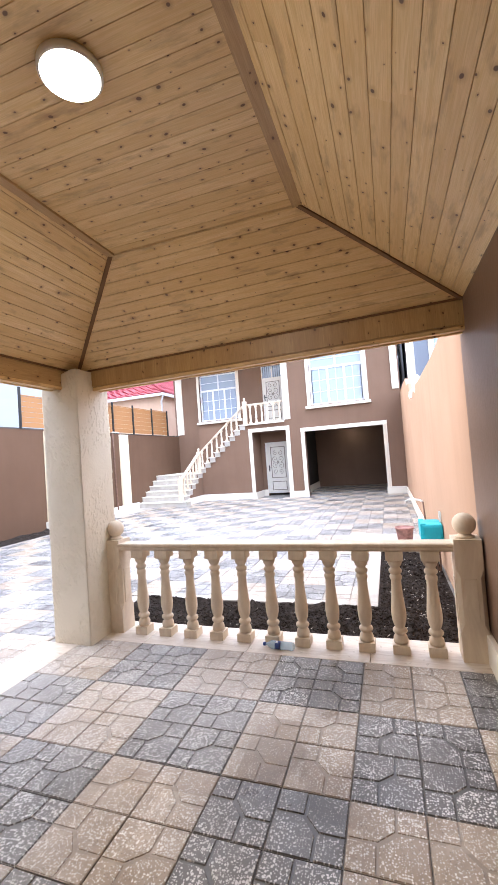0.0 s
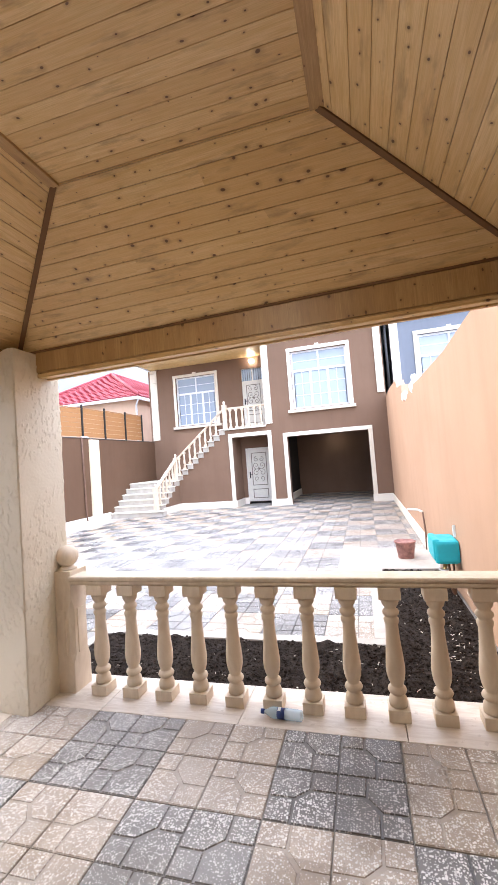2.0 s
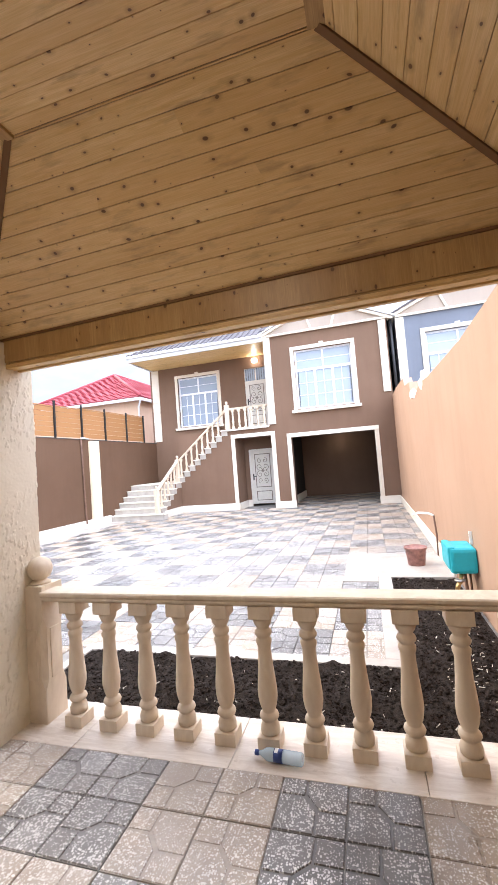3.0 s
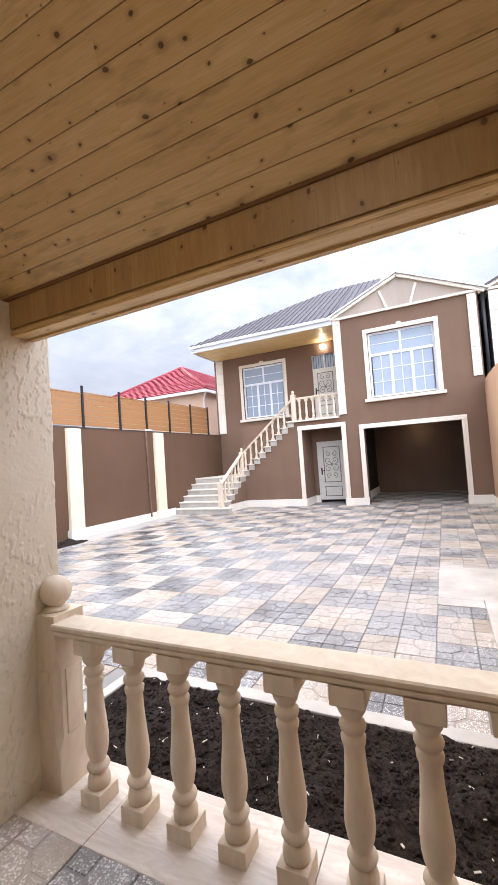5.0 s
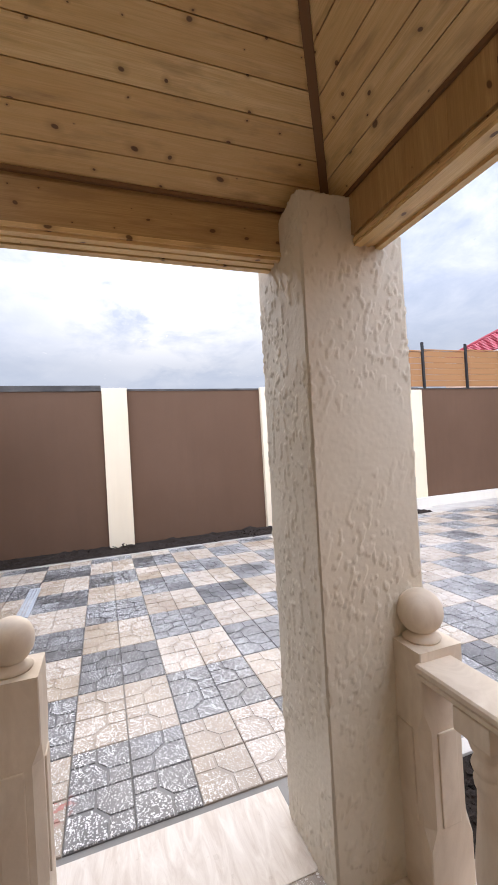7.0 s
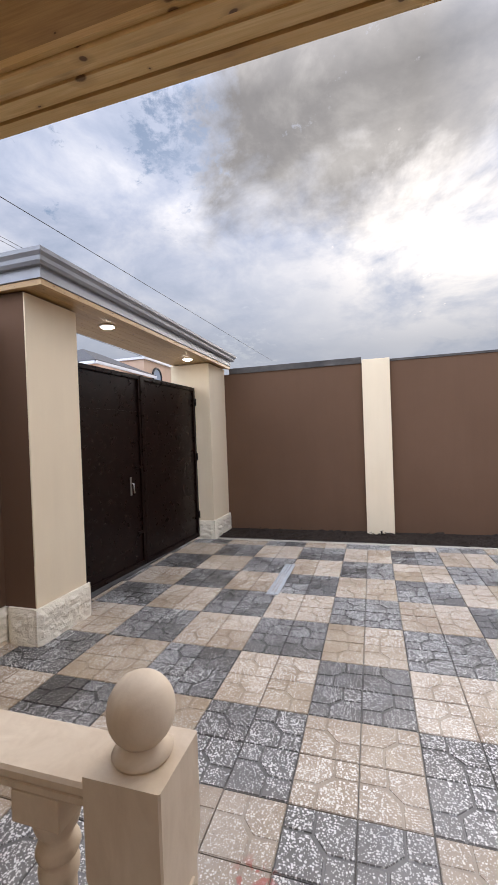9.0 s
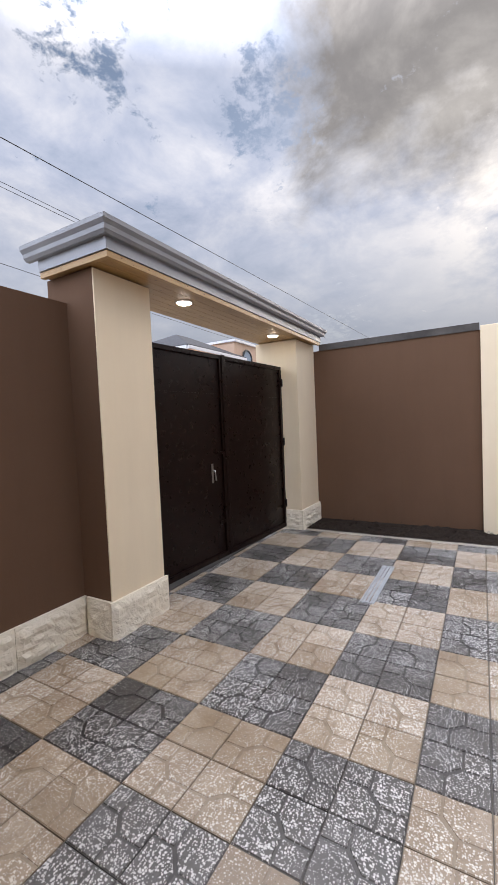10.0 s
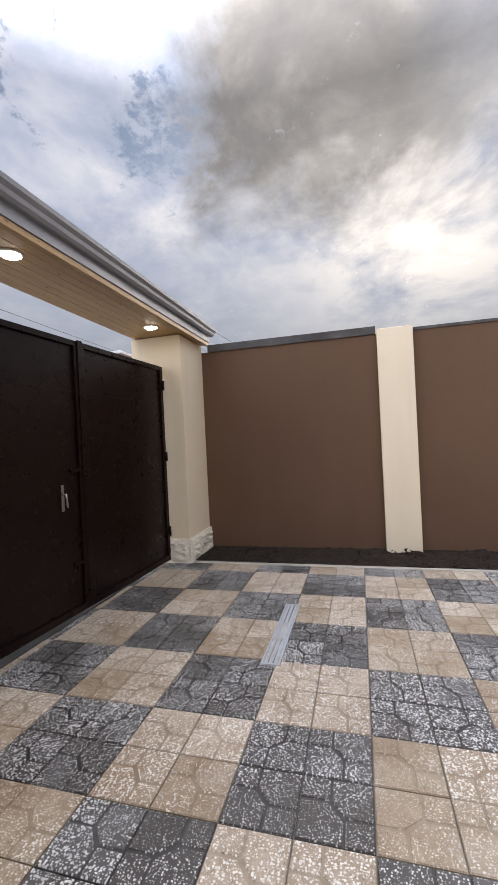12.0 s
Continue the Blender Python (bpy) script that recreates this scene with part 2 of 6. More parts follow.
def terrazzo(name, base, alt, chip, chips=True):
    """Cast terrazzo paving with pale chips, dusty bloom, damp stains and per tile tone; no chips in the grooves."""
    n = Nodes(name, 0.6)
    p = n.place(source="World")

    def around(at, reach, stops):
        """A stain that fades with the distance from a place."""
        d = n.node("ShaderNodeVectorMath", Vector=p)
        d.operation = "DISTANCE"
        d.inputs[1].default_value = at
        return n.ramp(n.math("DIVIDE", d.outputs["Value"], reach), stops)

    snap = n.node("ShaderNodeVectorMath", Vector=n.place(source="World", shift=(5.07, -2.025, 0)))
    snap.operation = "SNAP"
    snap.inputs[1].default_value = (0.302, 0.302, 50.0)
    white = n.node("ShaderNodeTexWhiteNoise", Vector=snap.outputs[0])
    odd, tone = n.node("ShaderNodeSeparateColor", Color=white.outputs["Color"]).outputs[2], white.outputs["Value"]
    c = n.mix(tone, base, alt)
    c = n.mix(n.ramp(odd, [(0.55, 0.0), (0.75, 0.55)]), c, (base[0] * 0.74, base[1] * 0.66, base[2] * 0.58))
    c = n.mix(n.ramp(n.noise(p, 5.0, 5, 0.6), [(0.38, 0.0), (0.66, 0.75)]), c, (base[0] * 0.66, base[1] * 0.57, base[2] * 0.47))
    c = n.mix(n.ramp(n.noise(p, 46.0, 4, 0.7), [(0.46, 0.0), (0.72, 0.45)]), c, (base[0] * 0.5, base[1] * 0.46, base[2] * 0.42))
    if chips:
        dens = n.ramp(n.math("ADD", n.noise(p, 2.6, 4, 0.6), n.math("MULTIPLY", tone, 0.24)), [(0.38, 0.11), (0.72, 0.39)])
        warp = n.node("ShaderNodeVectorMath")
        warp.operation = "ADD"
        n.put(warp.inputs[0], p)
        sc = n.node("ShaderNodeVectorMath", Vector=n.node("ShaderNodeTexNoise", Vector=p, Scale=70.0).outputs["Color"])
        sc.operation = "SCALE"
        sc.inputs["Scale"].default_value = 0.0055
        n.put(warp.inputs[1], sc.outputs[0])
        v1 = n.voro(warp.outputs[0], 90.0)
        rnd = n.node("ShaderNodeSeparateColor", Color=v1.outputs["Color"])
        m1 = n.math("LESS_THAN", v1.outputs["Distance"], n.math("MULTIPLY", dens, n.math("ADD", n.math("MULTIPLY", rnd.outputs[1], 1.0), 0.45)))
        pick = n.math("GREATER_THAN", rnd.outputs[0], 0.44)
        v2 = n.voro(warp.outputs[0], 165.0)
        rnd2 = n.node("ShaderNodeSeparateColor", Color=v2.outputs["Color"])
        m2 = n.math("MULTIPLY", n.math("LESS_THAN", v2.outputs["Distance"], n.math("MULTIPLY", dens, 0.9)), n.math("GREATER_THAN", rnd2.outputs[0], 0.80))
        specks = n.math("MULTIPLY", n.math("LESS_THAN", v2.outputs["Distance"], 0.30), n.math("LESS_THAN", rnd2.outputs[0], 0.07))
        c = n.mix(specks, c, (base[0] * 0.3, base[1] * 0.27, base[2] * 0.25))
        c = n.mix(n.math("MAXIMUM", n.math("MULTIPLY", m1, pick), m2), c, n.mix(rnd.outputs[2], chip, tuple(v * 0.78 for v in chip)))
    # white bloom of lime in cloudy patches
    bloom = n.ramp(n.noise(p, 1.7, 7, 0.66, 0.6), [(0.54, 0.0), (0.78, 0.5)])
    c = n.mix(bloom, c, tuple(min(0.60, v + 0.16) for v in base))
    # cement dust left where the bed was built
    dust = n.math("MULTIPLY", around((-1.2, 7.2, -0.1), 10.0, [(0.10, 1.0), (0.80, 0.0)]), n.ramp(n.noise(p, 0.9, 6, 0.65), [(0.34, 0.15), (0.60, 0.66)]))
    c = n.mix(dust, c, (0.37, 0.35, 0.332))
    # pale haze round the entrance: dust with reflected daylight put into the colour
    dust_haze = n.math("MULTIPLY", around((-2.1, 2.3, 0.0), 4.0, [(0.05, 1.0), (0.66, 0.0)]), n.ramp(n.noise(p, 1.6, 6, 0.65), [(0.34, 0.05), (0.62, 0.62)]))
    c = n.mix(dust_haze, c, (0.47, 0.45, 0.43))
    salt = n.ramp(n.noise(p, 6.0, 6, 0.7, 0.4), [(0.655, 0.0), (0.73, 0.6)])
    c = n.mix(salt, c, (0.58, 0.56, 0.53))
    # damp left by spilled water
    edge = n.ramp(n.noise(p, 3.2, 5, 0.6), [(0.36, 0.35), (0.58, 1.0)])
    damp = n.math("MULTIPLY", n.math("MAXIMUM", around((-0.58, 1.80, 0.0), 0.62, [(0.25, 1.0), (1.0, 0.0)]), around((-0.42, 2.70, 0.0), 0.48, [(0.3, 0.9), (1.0, 0.0)])), edge)
    c = n.mix(n.math("MULTIPLY", damp, 0.85), c, n.mix(1.0, c, (0.36, 0.30, 0.235), "MULTIPLY"))
    # a smear of spilled red paint
    red = n.math("MULTIPLY", around((-3.51, 1.97, -0.1), 0.11, [(0.5, 1.0), (1.0, 0.0)]), n.ramp(n.noise(p, 22.0, 4, 0.6), [(0.52, 0.0), (0.57, 0.8)]))
    c = n.mix(red, c, (0.38, 0.10, 0.075))
    n.color(c)
    n.rough(n.math("SUBTRACT", n.ramp(n.noise(p, 3.0, 4), [(0.3, 0.30), (0.75, 0.58)]), n.math("MULTIPLY", damp, 0.1)))
    return n.bump(n.math("ADD", n.noise(p, 90.0, 3), n.math("MULTIPLY", n.noise(p, 12.0, 3), 0.6)), 0.25, 0.003).m


M_DARK_TILE = terrazzo("charcoal terrazzo tile", (0.052, 0.050, 0.049), (0.105, 0.102, 0.101), (0.84, 0.83, 0.80))
M_SAND_TILE = terrazzo("sand terrazzo tile", (0.37, 0.28, 0.185), (0.53, 0.425, 0.315), (0.88, 0.84, 0.76))
# groove colours are darkened for shade the shallow relief lacks, besides dirt
M_DARK_GROOVE = terrazzo("charcoal tile groove", (0.018, 0.017, 0.016), (0.034, 0.032, 0.031), (0.5, 0.5, 0.5), False)
M_SAND_GROOVE = terrazzo("sand tile groove", (0.31, 0.24, 0.16), (0.43, 0.345, 0.25), (0.5, 0.5, 0.5), False)
M_GROUT = stucco("grey mortar bed", (0.20, 0.185, 0.165), (0.32, 0.30, 0.27), 60, 0.5, 0.95, 1.5)


def pine(name, a, b, knots=True, gloss=0.42):
    """Varnished pine boards; U runs along the board, V across, both in metres."""
    n = Nodes(name, gloss)
    isl = n.t.nodes.new("ShaderNodeNewGeometry").outputs["Random Per Island"]
    off = n.node("ShaderNodeCombineXYZ", X=n.math("MULTIPLY", isl, 37.0), Y=n.math("MULTIPLY", isl, 11.0), Z=0.0).outputs[0]
    add = n.node("ShaderNodeVectorMath")
    add.operation = "ADD"
    n.put(add.inputs[0], n.co.outputs["UV"])
    n.put(add.inputs[1], off)
    uv = add.outputs[0]
    long = n.node("ShaderNodeMapping", Vector=uv, Scale=(1.4, 22.0, 1.0)).outputs[0]
    grain = n.noise(long, 2.2, 6, 0.6, 1.2)
    fine = n.noise(n.node("ShaderNodeMapping", Vector=uv, Scale=(4.0, 160.0, 1.0)).outputs[0], 2.0, 3, 0.6)
    c = n.mix(n.ramp(grain, [(0.3, 0.0), (0.7, 1.0)]), a, b)
    c = n.mix(n.math("MULTIPLY", isl, 0.55), c, (a[0] * 0.84, a[1] * 0.76, a[2] * 0.66))
    c = n.mix(n.ramp(fine, [(0.42, 0.0), (0.75, 0.5)]), c, (a[0] * 0.72, a[1] * 0.64, a[2] * 0.52))
    if knots:
        wob = n.node("ShaderNodeTexNoise", Vector=uv, Scale=3.0).outputs["Color"]
        wsc = n.node("ShaderNodeVectorMath", Vector=wob)
        wsc.operation = "SCALE"
        wsc.inputs["Scale"].default_value = 0.12
        wadd = n.node("ShaderNodeVectorMath")
        wadd.operation = "ADD"
        n.put(wadd.inputs[0], uv)
        n.put(wadd.inputs[1], wsc.outputs[0])
        kv = n.voro(n.node("ShaderNodeMapping", Vector=wadd.outputs[0], Scale=(7.4, 10.6, 1.0)).outputs[0], 1.0)
        rnd = n.node("ShaderNodeSeparateColor", Color=kv.outputs["Color"])
        d = n.math("DIVIDE", kv.outputs["Distance"], n.math("ADD", n.math("MULTIPLY", n.math("POWER", rnd.outputs[1], 1.6), 1.15), 0.22))
        keep = n.math("GREATER_THAN", rnd.outputs[0], 0.24)
        halo = n.math("MULTIPLY", n.ramp(d, [(0.05, 1.0), (0.22, 0.0)]), keep)
        core = n.math("MULTIPLY", n.ramp(d, [(0.050, 1.0), (0.075, 0.0)]), keep)
        smear = n.noise(n.node("ShaderNodeMapping", Vector=uv, Scale=(2.2, 9.0, 1.0)).outputs[0], 1.5, 4, 0.6)
        c = n.mix(n.ramp(smear, [(0.55, 0.0), (0.70, 0.58)]), c, (0.33, 0.19, 0.085))
        c = n.mix(n.math("MULTIPLY", halo, 0.45), c, (0.30, 0.15, 0.055))
        c = n.mix(n.math("MULTIPLY", core, 0.92), c, (0.115, 0.052, 0.020))
    n.color(c)
    return n.bump(n.math("ADD", grain, n.math("MULTIPLY", fine, 0.6)), 0.12, 0.003).m


M_PINE = pine("varnished pine board", (0.71, 0.48, 0.20), (0.87, 0.66, 0.35))
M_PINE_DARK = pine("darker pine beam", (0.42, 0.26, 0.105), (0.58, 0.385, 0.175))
M_PINE_TRIM = pine("dark wood for hip lines and eave shade", (0.17, 0.085, 0.035), (0.24, 0.125, 0.05), False, 0.75)
M_SLAT = pine("orange wood slat", (0.34, 0.165, 0.062), (0.48, 0.25, 0.10), False, 0.6)


def plain(name, col, rough=0.5, metal=0.0, var=0.12, scale=8.0, bump=0.05):
    n = Nodes(name, rough, metal)
    p = n.place(source="World")
    f = n.noise(p, scale, 5, 0.6)
    n.color(n.mix(n.ramp(f, [(0.3, 0.0), (0.7, 1.0)]), tuple(v * (1 - var) for v in col), tuple(min(1, v * (1 + var)) for v in col)))
    n.rough(n.ramp(n.noise(p, scale * 1.7), [(0.25, max(0.05, rough - 0.1)), (0.8, min(1, rough + 0.12))]))
    return n.bump(n.noise(p, scale * 9), bump, 0.002).m


M_GATE = plain("brown black enamel steel", (0.011, 0.0045, 0.0035), 0.32, 0.0, 0.3, 8.0, 0.35)
M_GATE.node_tree.nodes["Principled BSDF"].inputs["Specular IOR Level"].default_value = 0.2
M_STEEL = plain("worn steel", (0.45, 0.44, 0.42), 0.4, 0.9)
M_BLACK = plain("black painted steel", (0.015, 0.015, 0.016), 0.5, 0.0)
M_GUTTER = plain("grey metal gutter", (0.30, 0.31, 0.33), 0.42, 0.2, 0.08, 3.0)
M_FASCIA = plain("white metal fascia", (0.72, 0.73, 0.75), 0.45, 0.0, 0.05, 3.0)
M_ROOF = plain("grey sheet metal roof", (0.085, 0.075, 0.08), 0.65, 0.0, 0.1, 3.0)
M_DARKROOF = plain("dark roof sheet", (0.05, 0.05, 0.055), 0.6, 0.0)
M_RED = plain("red metal roof tile", (0.32, 0.045, 0.06), 0.6, 0.0, 0.12, 2.0)
M_PVC = plain("white pvc frame", (0.82, 0.83, 0.85), 0.35, 0.0, 0.03)
M_DOOR = plain("ivory enamel steel door", (0.70, 0.66, 0.58), 0.45, 0.0, 0.06)
M_DOOR_IRON = plain("antique scrollwork", (0.20, 0.165, 0.13), 0.5, 0.2)
M_TEAL = plain("turquoise plastic", (0.012, 0.42, 0.50), 0.45, 0.0, 0.08)
M_BUCKET = plain("dirty red brown plastic", (0.34, 0.17, 0.145), 0.7, 0.0, 0.45, 14.0, 0.3)
M_PIPE = plain("rusty brown pipe", (0.16, 0.085, 0.055), 0.65, 0.0, 0.25)
M_WHITE = plain("white plastic", (0.80, 0.79, 0.76), 0.5, 0.0, 0.05)
M_GRATE = plain("galvanised drain grate", (0.50, 0.53, 0.56), 0.5, 0.3, 0.15, 12.0)
M_CHIP = plain("pale wood chip", (0.52, 0.46, 0.38), 0.85, 0.0, 0.35, 30.0)
M_FOAM = plain("white assembly foam", (0.78, 0.76, 0.72), 0.9, 0.0, 0.1, 20.0, 0.6)
M_CABLE = plain("black cable", (0.03, 0.03, 0.03), 0.6)
M_BRASS = plain("brass tap", (0.50, 0.36, 0.16), 0.35, 0.9)
M_CURTAIN = plain("pale room beyond the glass", (0.62, 0.64, 0.68), 0.9, 0.0, 0.05, 1.0)
M_BLUE = plain("dark blue label", (0.015, 0.045, 0.20), 0.45)
M_LABEL = plain("white label", (0.78, 0.80, 0.84), 0.5)
# the garage's shade is put into this near-black plaster colour
M_SHADED_ROOM = stucco("shade-dark garage plaster", (0.022, 0.018, 0.015), (0.034, 0.028, 0.023))


def soil_material():
    n = Nodes("dark moist soil", 0.95, 0, 0.2)
    p = n.place(source="World")
    c = n.mix(n.ramp(n.noise(p, 35.0, 6, 0.7), [(0.35, 0.0), (0.7, 1.0)]), (0.011, 0.0075, 0.0055), (0.052, 0.037, 0.028))
    n.color(c)
    return n.bump(n.noise(p, 80.0, 5, 0.7), 0.9, 0.015).m


M_SOIL = soil_material()


def glass_pane():
    n = Nodes("window glass", 0.03)
    n.color((0.42, 0.50, 0.60))
    n.b.inputs["Transmission Weight"].default_value = 0.25
    n.b.inputs["Specular IOR Level"].default_value = 0.6
    n.b.inputs["Coat Weight"].default_value = 0.25
    n.b.inputs["Coat Roughness"].default_value = 0.02
    return n.m


M_GLASS = glass_pane()


def clear_plastic():
    n = Nodes("clear pale blue plastic", 0.06)
    n.color((0.60, 0.80, 0.93))
    n.b.inputs["Alpha"].default_value = 0.52
    return n.m


M_CLEAR = clear_plastic()


def glowing(name, col, strength):
    n = Nodes(name, 0.4)
    n.color((0.9, 0.9, 0.9))
    n.b.inputs["Emission Color"].default_value = (*col, 1)
    n.b.inputs["Emission Strength"].default_value = strength
    return n.m


M_LAMP = glowing("warm lamp diffuser", (1.0, 0.92, 0.78), 64.0)
M_LAMP_SMALL = glowing("small lamp diffuser", (1.0, 0.93, 0.82), 14.0)

# ---- building helpers ----


def base_of(ob):
    v = Vector()
    while ob:
        v, ob = v + ob.location, ob.parent
    return v


def thing(name, at, label, category, group="", kind=""):
    ob = new(name)
    ob.location, ob.empty_display_size = at, 0.1
    return tagged(ob, label, category, group, kind)


def mesh_of(name, bm, material, smooth=False):
    me = bpy.data.meshes.new(name)
    bmesh.ops.recalc_face_normals(bm, faces=bm.faces)
    bm.to_mesh(me)
    bm.free()
    for m in material if isinstance(material, (list, tuple)) else [material]:
        me.materials.append(m)
    if smooth:
        for f in me.polygons:
            f.use_smooth = True
    return me


def part(name, bm, material, parent, label="", smooth=False):
    """Links a bmesh given in world coordinates as one mesh under a thing or part."""
    ob = new(name, mesh_of(name, bm, material, smooth))
    if parent:
        ob.parent = parent
        ob.data.transform(Matrix.Translation(-base_of(parent)))
    return tagged(ob, label)


def structure(name, bm, material, label, category, smooth=False, kind="structure"):
    return tagged(new(name, mesh_of(name, bm, material, smooth)), label, category, "", kind)


def linked(name, me, parent, at, turn=0.0, label=""):
    """An object of its own on a shared mesh, at a world place."""
    ob = new(name, me)
    ob.parent = parent
    ob.location = Vector(at) - base_of(parent)
    ob.rotation_euler[2] = turn
    return tagged(ob, label)


def box(bm, x0, x1, y0, y1, z0, z1, bevel=0.0):
    vs = [bm.verts.new(p) for p in ((x0, y0, z0), (x1, y0, z0), (x1, y1, z0), (x0, y1, z0), (x0, y0, z1), (x1, y0, z1), (x1, y1, z1), (x0, y1, z1))]
    fs = [bm.faces.new([vs[i] for i in q]) for q in ((0, 3, 2, 1), (4, 5, 6, 7), (0, 1, 5, 4), (1, 2, 6, 5), (2, 3, 7, 6), (3, 0, 4, 7))]
    if bevel:
        es = list({e for f in fs for e in f.edges})
        bmesh.ops.bevel(bm, geom=es, offset=bevel, segments=2, affect="EDGES", profile=0.6)
    return bm


def boxes(*rows, bevel=0.0):
    bm = bmesh.new()
    for r in rows:
        box(bm, *r, bevel=bevel)
    return bm


def prism(bm, pts, y0, y1):
    """Extrudes a polygon of (x, z) points from y0 to y1."""
    a = [bm.verts.new((x, y0, z)) for x, z in pts]
    b = [bm.verts.new((x, y1, z)) for x, z in pts]
    bm.faces.new(a)
    bm.faces.new(b[::-1])
    for i in range(len(pts)):
        j = (i + 1) % len(pts)
        bm.faces.new((a[i], b[i], b[j], a[j]))
    return bm


def slab(bm, pts, normal, thick):
    """A plate from a polygon of 3D points, thickened against a vector."""
    n = Vector(normal).normalized() * thick
    a = [bm.verts.new(p) for p in pts]
    b = [bm.verts.new(Vector(p) + n) for p in pts]
    bm.faces.new(a)
    bm.faces.new(b[::-1])
    for i in range(len(pts)):
        j = (i + 1) % len(pts)
        bm.faces.new((a[i], b[i], b[j], a[j]))
    return bm


def bar(bm, a, b, w, h, up=(0, 0, 1)):
    """A straight bar of section w x h from a to b."""
    a, b = Vector(a), Vector(b)
    d = (b - a).normalized()
    s = d.cross(Vector(up)).normalized() * w / 2
    u = s.cross(d).normalized() * h / 2
    vs = [bm.verts.new(p + i * s + j * u) for p in (a, b) for i, j in ((-1, -1), (1, -1), (1, 1), (-1, 1))]
    for q in ((0, 1, 2, 3), (7, 6, 5, 4), (0, 4, 5, 1), (1, 5, 6, 2), (2, 6, 7, 3), (3, 7, 4, 0)):
        bm.faces.new([vs[i] for i in q])
    return bm


def lathe(bm, profile, at=(0, 0, 0), seg=18):
    """Turns (radius, height) pairs round the z axis."""
    at = Vector(at)
    rings = []
    for r, z in profile:
        rings.append([bm.verts.new(at + Vector((r * math.cos(2 * math.pi * k / seg), r * math.sin(2 * math.pi * k / seg), z))) for k in range(seg)])
    for p, q in zip(rings, rings[1:]):
        for k in range(seg):
            j = (k + 1) % seg
            bm.faces.new((p[k], p[j], q[j], q[k]))
    bm.faces.new(rings[0][::-1])
    bm.faces.new(rings[-1])
    return bm


def tube(bm, pts, r, seg=8):
    """A round tube along a list of points."""
    pts = [Vector(p) for p in pts]
    rings = []
    for i, p in enumerate(pts):
        d = (pts[min(i + 1, len(pts) - 1)] - pts[max(i - 1, 0)]).normalized()
        s = d.cross(Vector((0.13, 0.31, 0.94))).normalized()
        u = s.cross(d)
        rings.append([bm.verts.new(p + r * (math.cos(2 * math.pi * k / seg) * s + math.sin(2 * math.pi * k / seg) * u)) for k in range(seg)])
    for a, b in zip(rings, rings[1:]):
        for k in range(seg):
            j = (k + 1) % seg
            bm.faces.new((a[k], a[j], b[j], b[k]))
    bm.faces.new(rings[0][::-1])
    bm.faces.new(rings[-1])
    return bm


def wall_with_holes(bm, x0, x1, z0, z1, y0, y1, holes):
    """A wall along x with rectangular openings (x0, x1, z0, z1) cut through it."""
    xs = sorted({x0, x1, *(v for h in holes for v in h[:2])})
    zs = sorted({z0, z1, *(v for h in holes for v in h[2:])})
    solid = lambda i, k: 0 <= i < len(xs) - 1 and 0 <= k < len(zs) - 1 and not any(h[0] <= xs[i] and xs[i + 1] <= h[1] and h[2] <= zs[k] and zs[k + 1] <= h[3] for h in holes)
    face = lambda *p: bm.faces.new([bm.verts.new(q) for q in p])
    for i in range(len(xs) - 1):
        for k in range(len(zs) - 1):
            if not solid(i, k):
                continue
            a, b, c, d = xs[i], xs[i + 1], zs[k], zs[k + 1]
            face((a, y0, c), (b, y0, c), (b, y0, d), (a, y0, d))
            face((a, y1, c), (a, y1, d), (b, y1, d), (b, y1, c))
            if not solid(i - 1, k):
                face((a, y0, c), (a, y0, d), (a, y1, d), (a, y1, c))
            if not solid(i + 1, k):
                face((b, y0, c), (b, y1, c), (b, y1, d), (b, y0, d))
            if not solid(i, k - 1):
                face((a, y0, c), (a, y1, c), (b, y1, c), (b, y0, c))
            if not solid(i, k + 1):
                face((a, y0, d), (b, y0, d), (b, y1, d), (a, y1, d))
    bmesh.ops.remove_doubles(bm, verts=bm.verts, dist=1e-5)
    return bm


def rough_grid(bm, x0, x1, y0, y1, z, step, amp, freq, inside=None):
    """A ground sheet with uneven height."""
    nx, ny = max(2, int((x1 - x0) / step)), max(2, int((y1 - y0) / step))
    vs = {}
    for i in range(nx + 1):
        for j in range(ny + 1):
            x, y = x0 + (x1 - x0) * i / nx, y0 + (y1 - y0) * j / ny
            h = noise.fractal(Vector((x, y, 0.3)) * freq, 1.0, 2.0, 4) * amp
            edge = 0.0 if (i in (0, nx) or j in (0, ny)) else 1.0
            vs[i, j] = bm.verts.new((x, y, z + max(h, -0.4 * amp) * edge))
    for i in range(nx):
        for j in range(ny):
            bm.faces.new((vs[i, j], vs[i + 1, j], vs[i + 1, j + 1], vs[i, j + 1]))
    return bm

# ---- the plan, in metres ----
ZC = -0.10                      # courtyard paving; the pavilion floor is 0
F = 15.2                        # house front
R = 16.9                        # set back wall behind the porch
WX, EX = -9.1, 0.55             # faces of the west and east boundary walls
SY = -0.56                      # face of the south boundary wall
CPX, CPY, CP = -5.07, 2.025, 0.604      # paving lattice of the courtyard
GPX, GPY, GP = -0.30, 2.47, 0.612       # paving lattice of the pavilion

# ---- ground and floors ----
bm = bmesh.new()
box(bm, -400, 400, -400, 400, -0.40, -0.30)
structure("ground", bm, M_GROUT, "bare grey ground around the plots", "ground")
structure("floor_courtyard", boxes((WX - 0.05, EX + 0.05, SY - 0.3, F + 6.5, -0.28, ZC - 0.012)), M_GROUT, "mortar bed under the checkered courtyard paving", "floor")
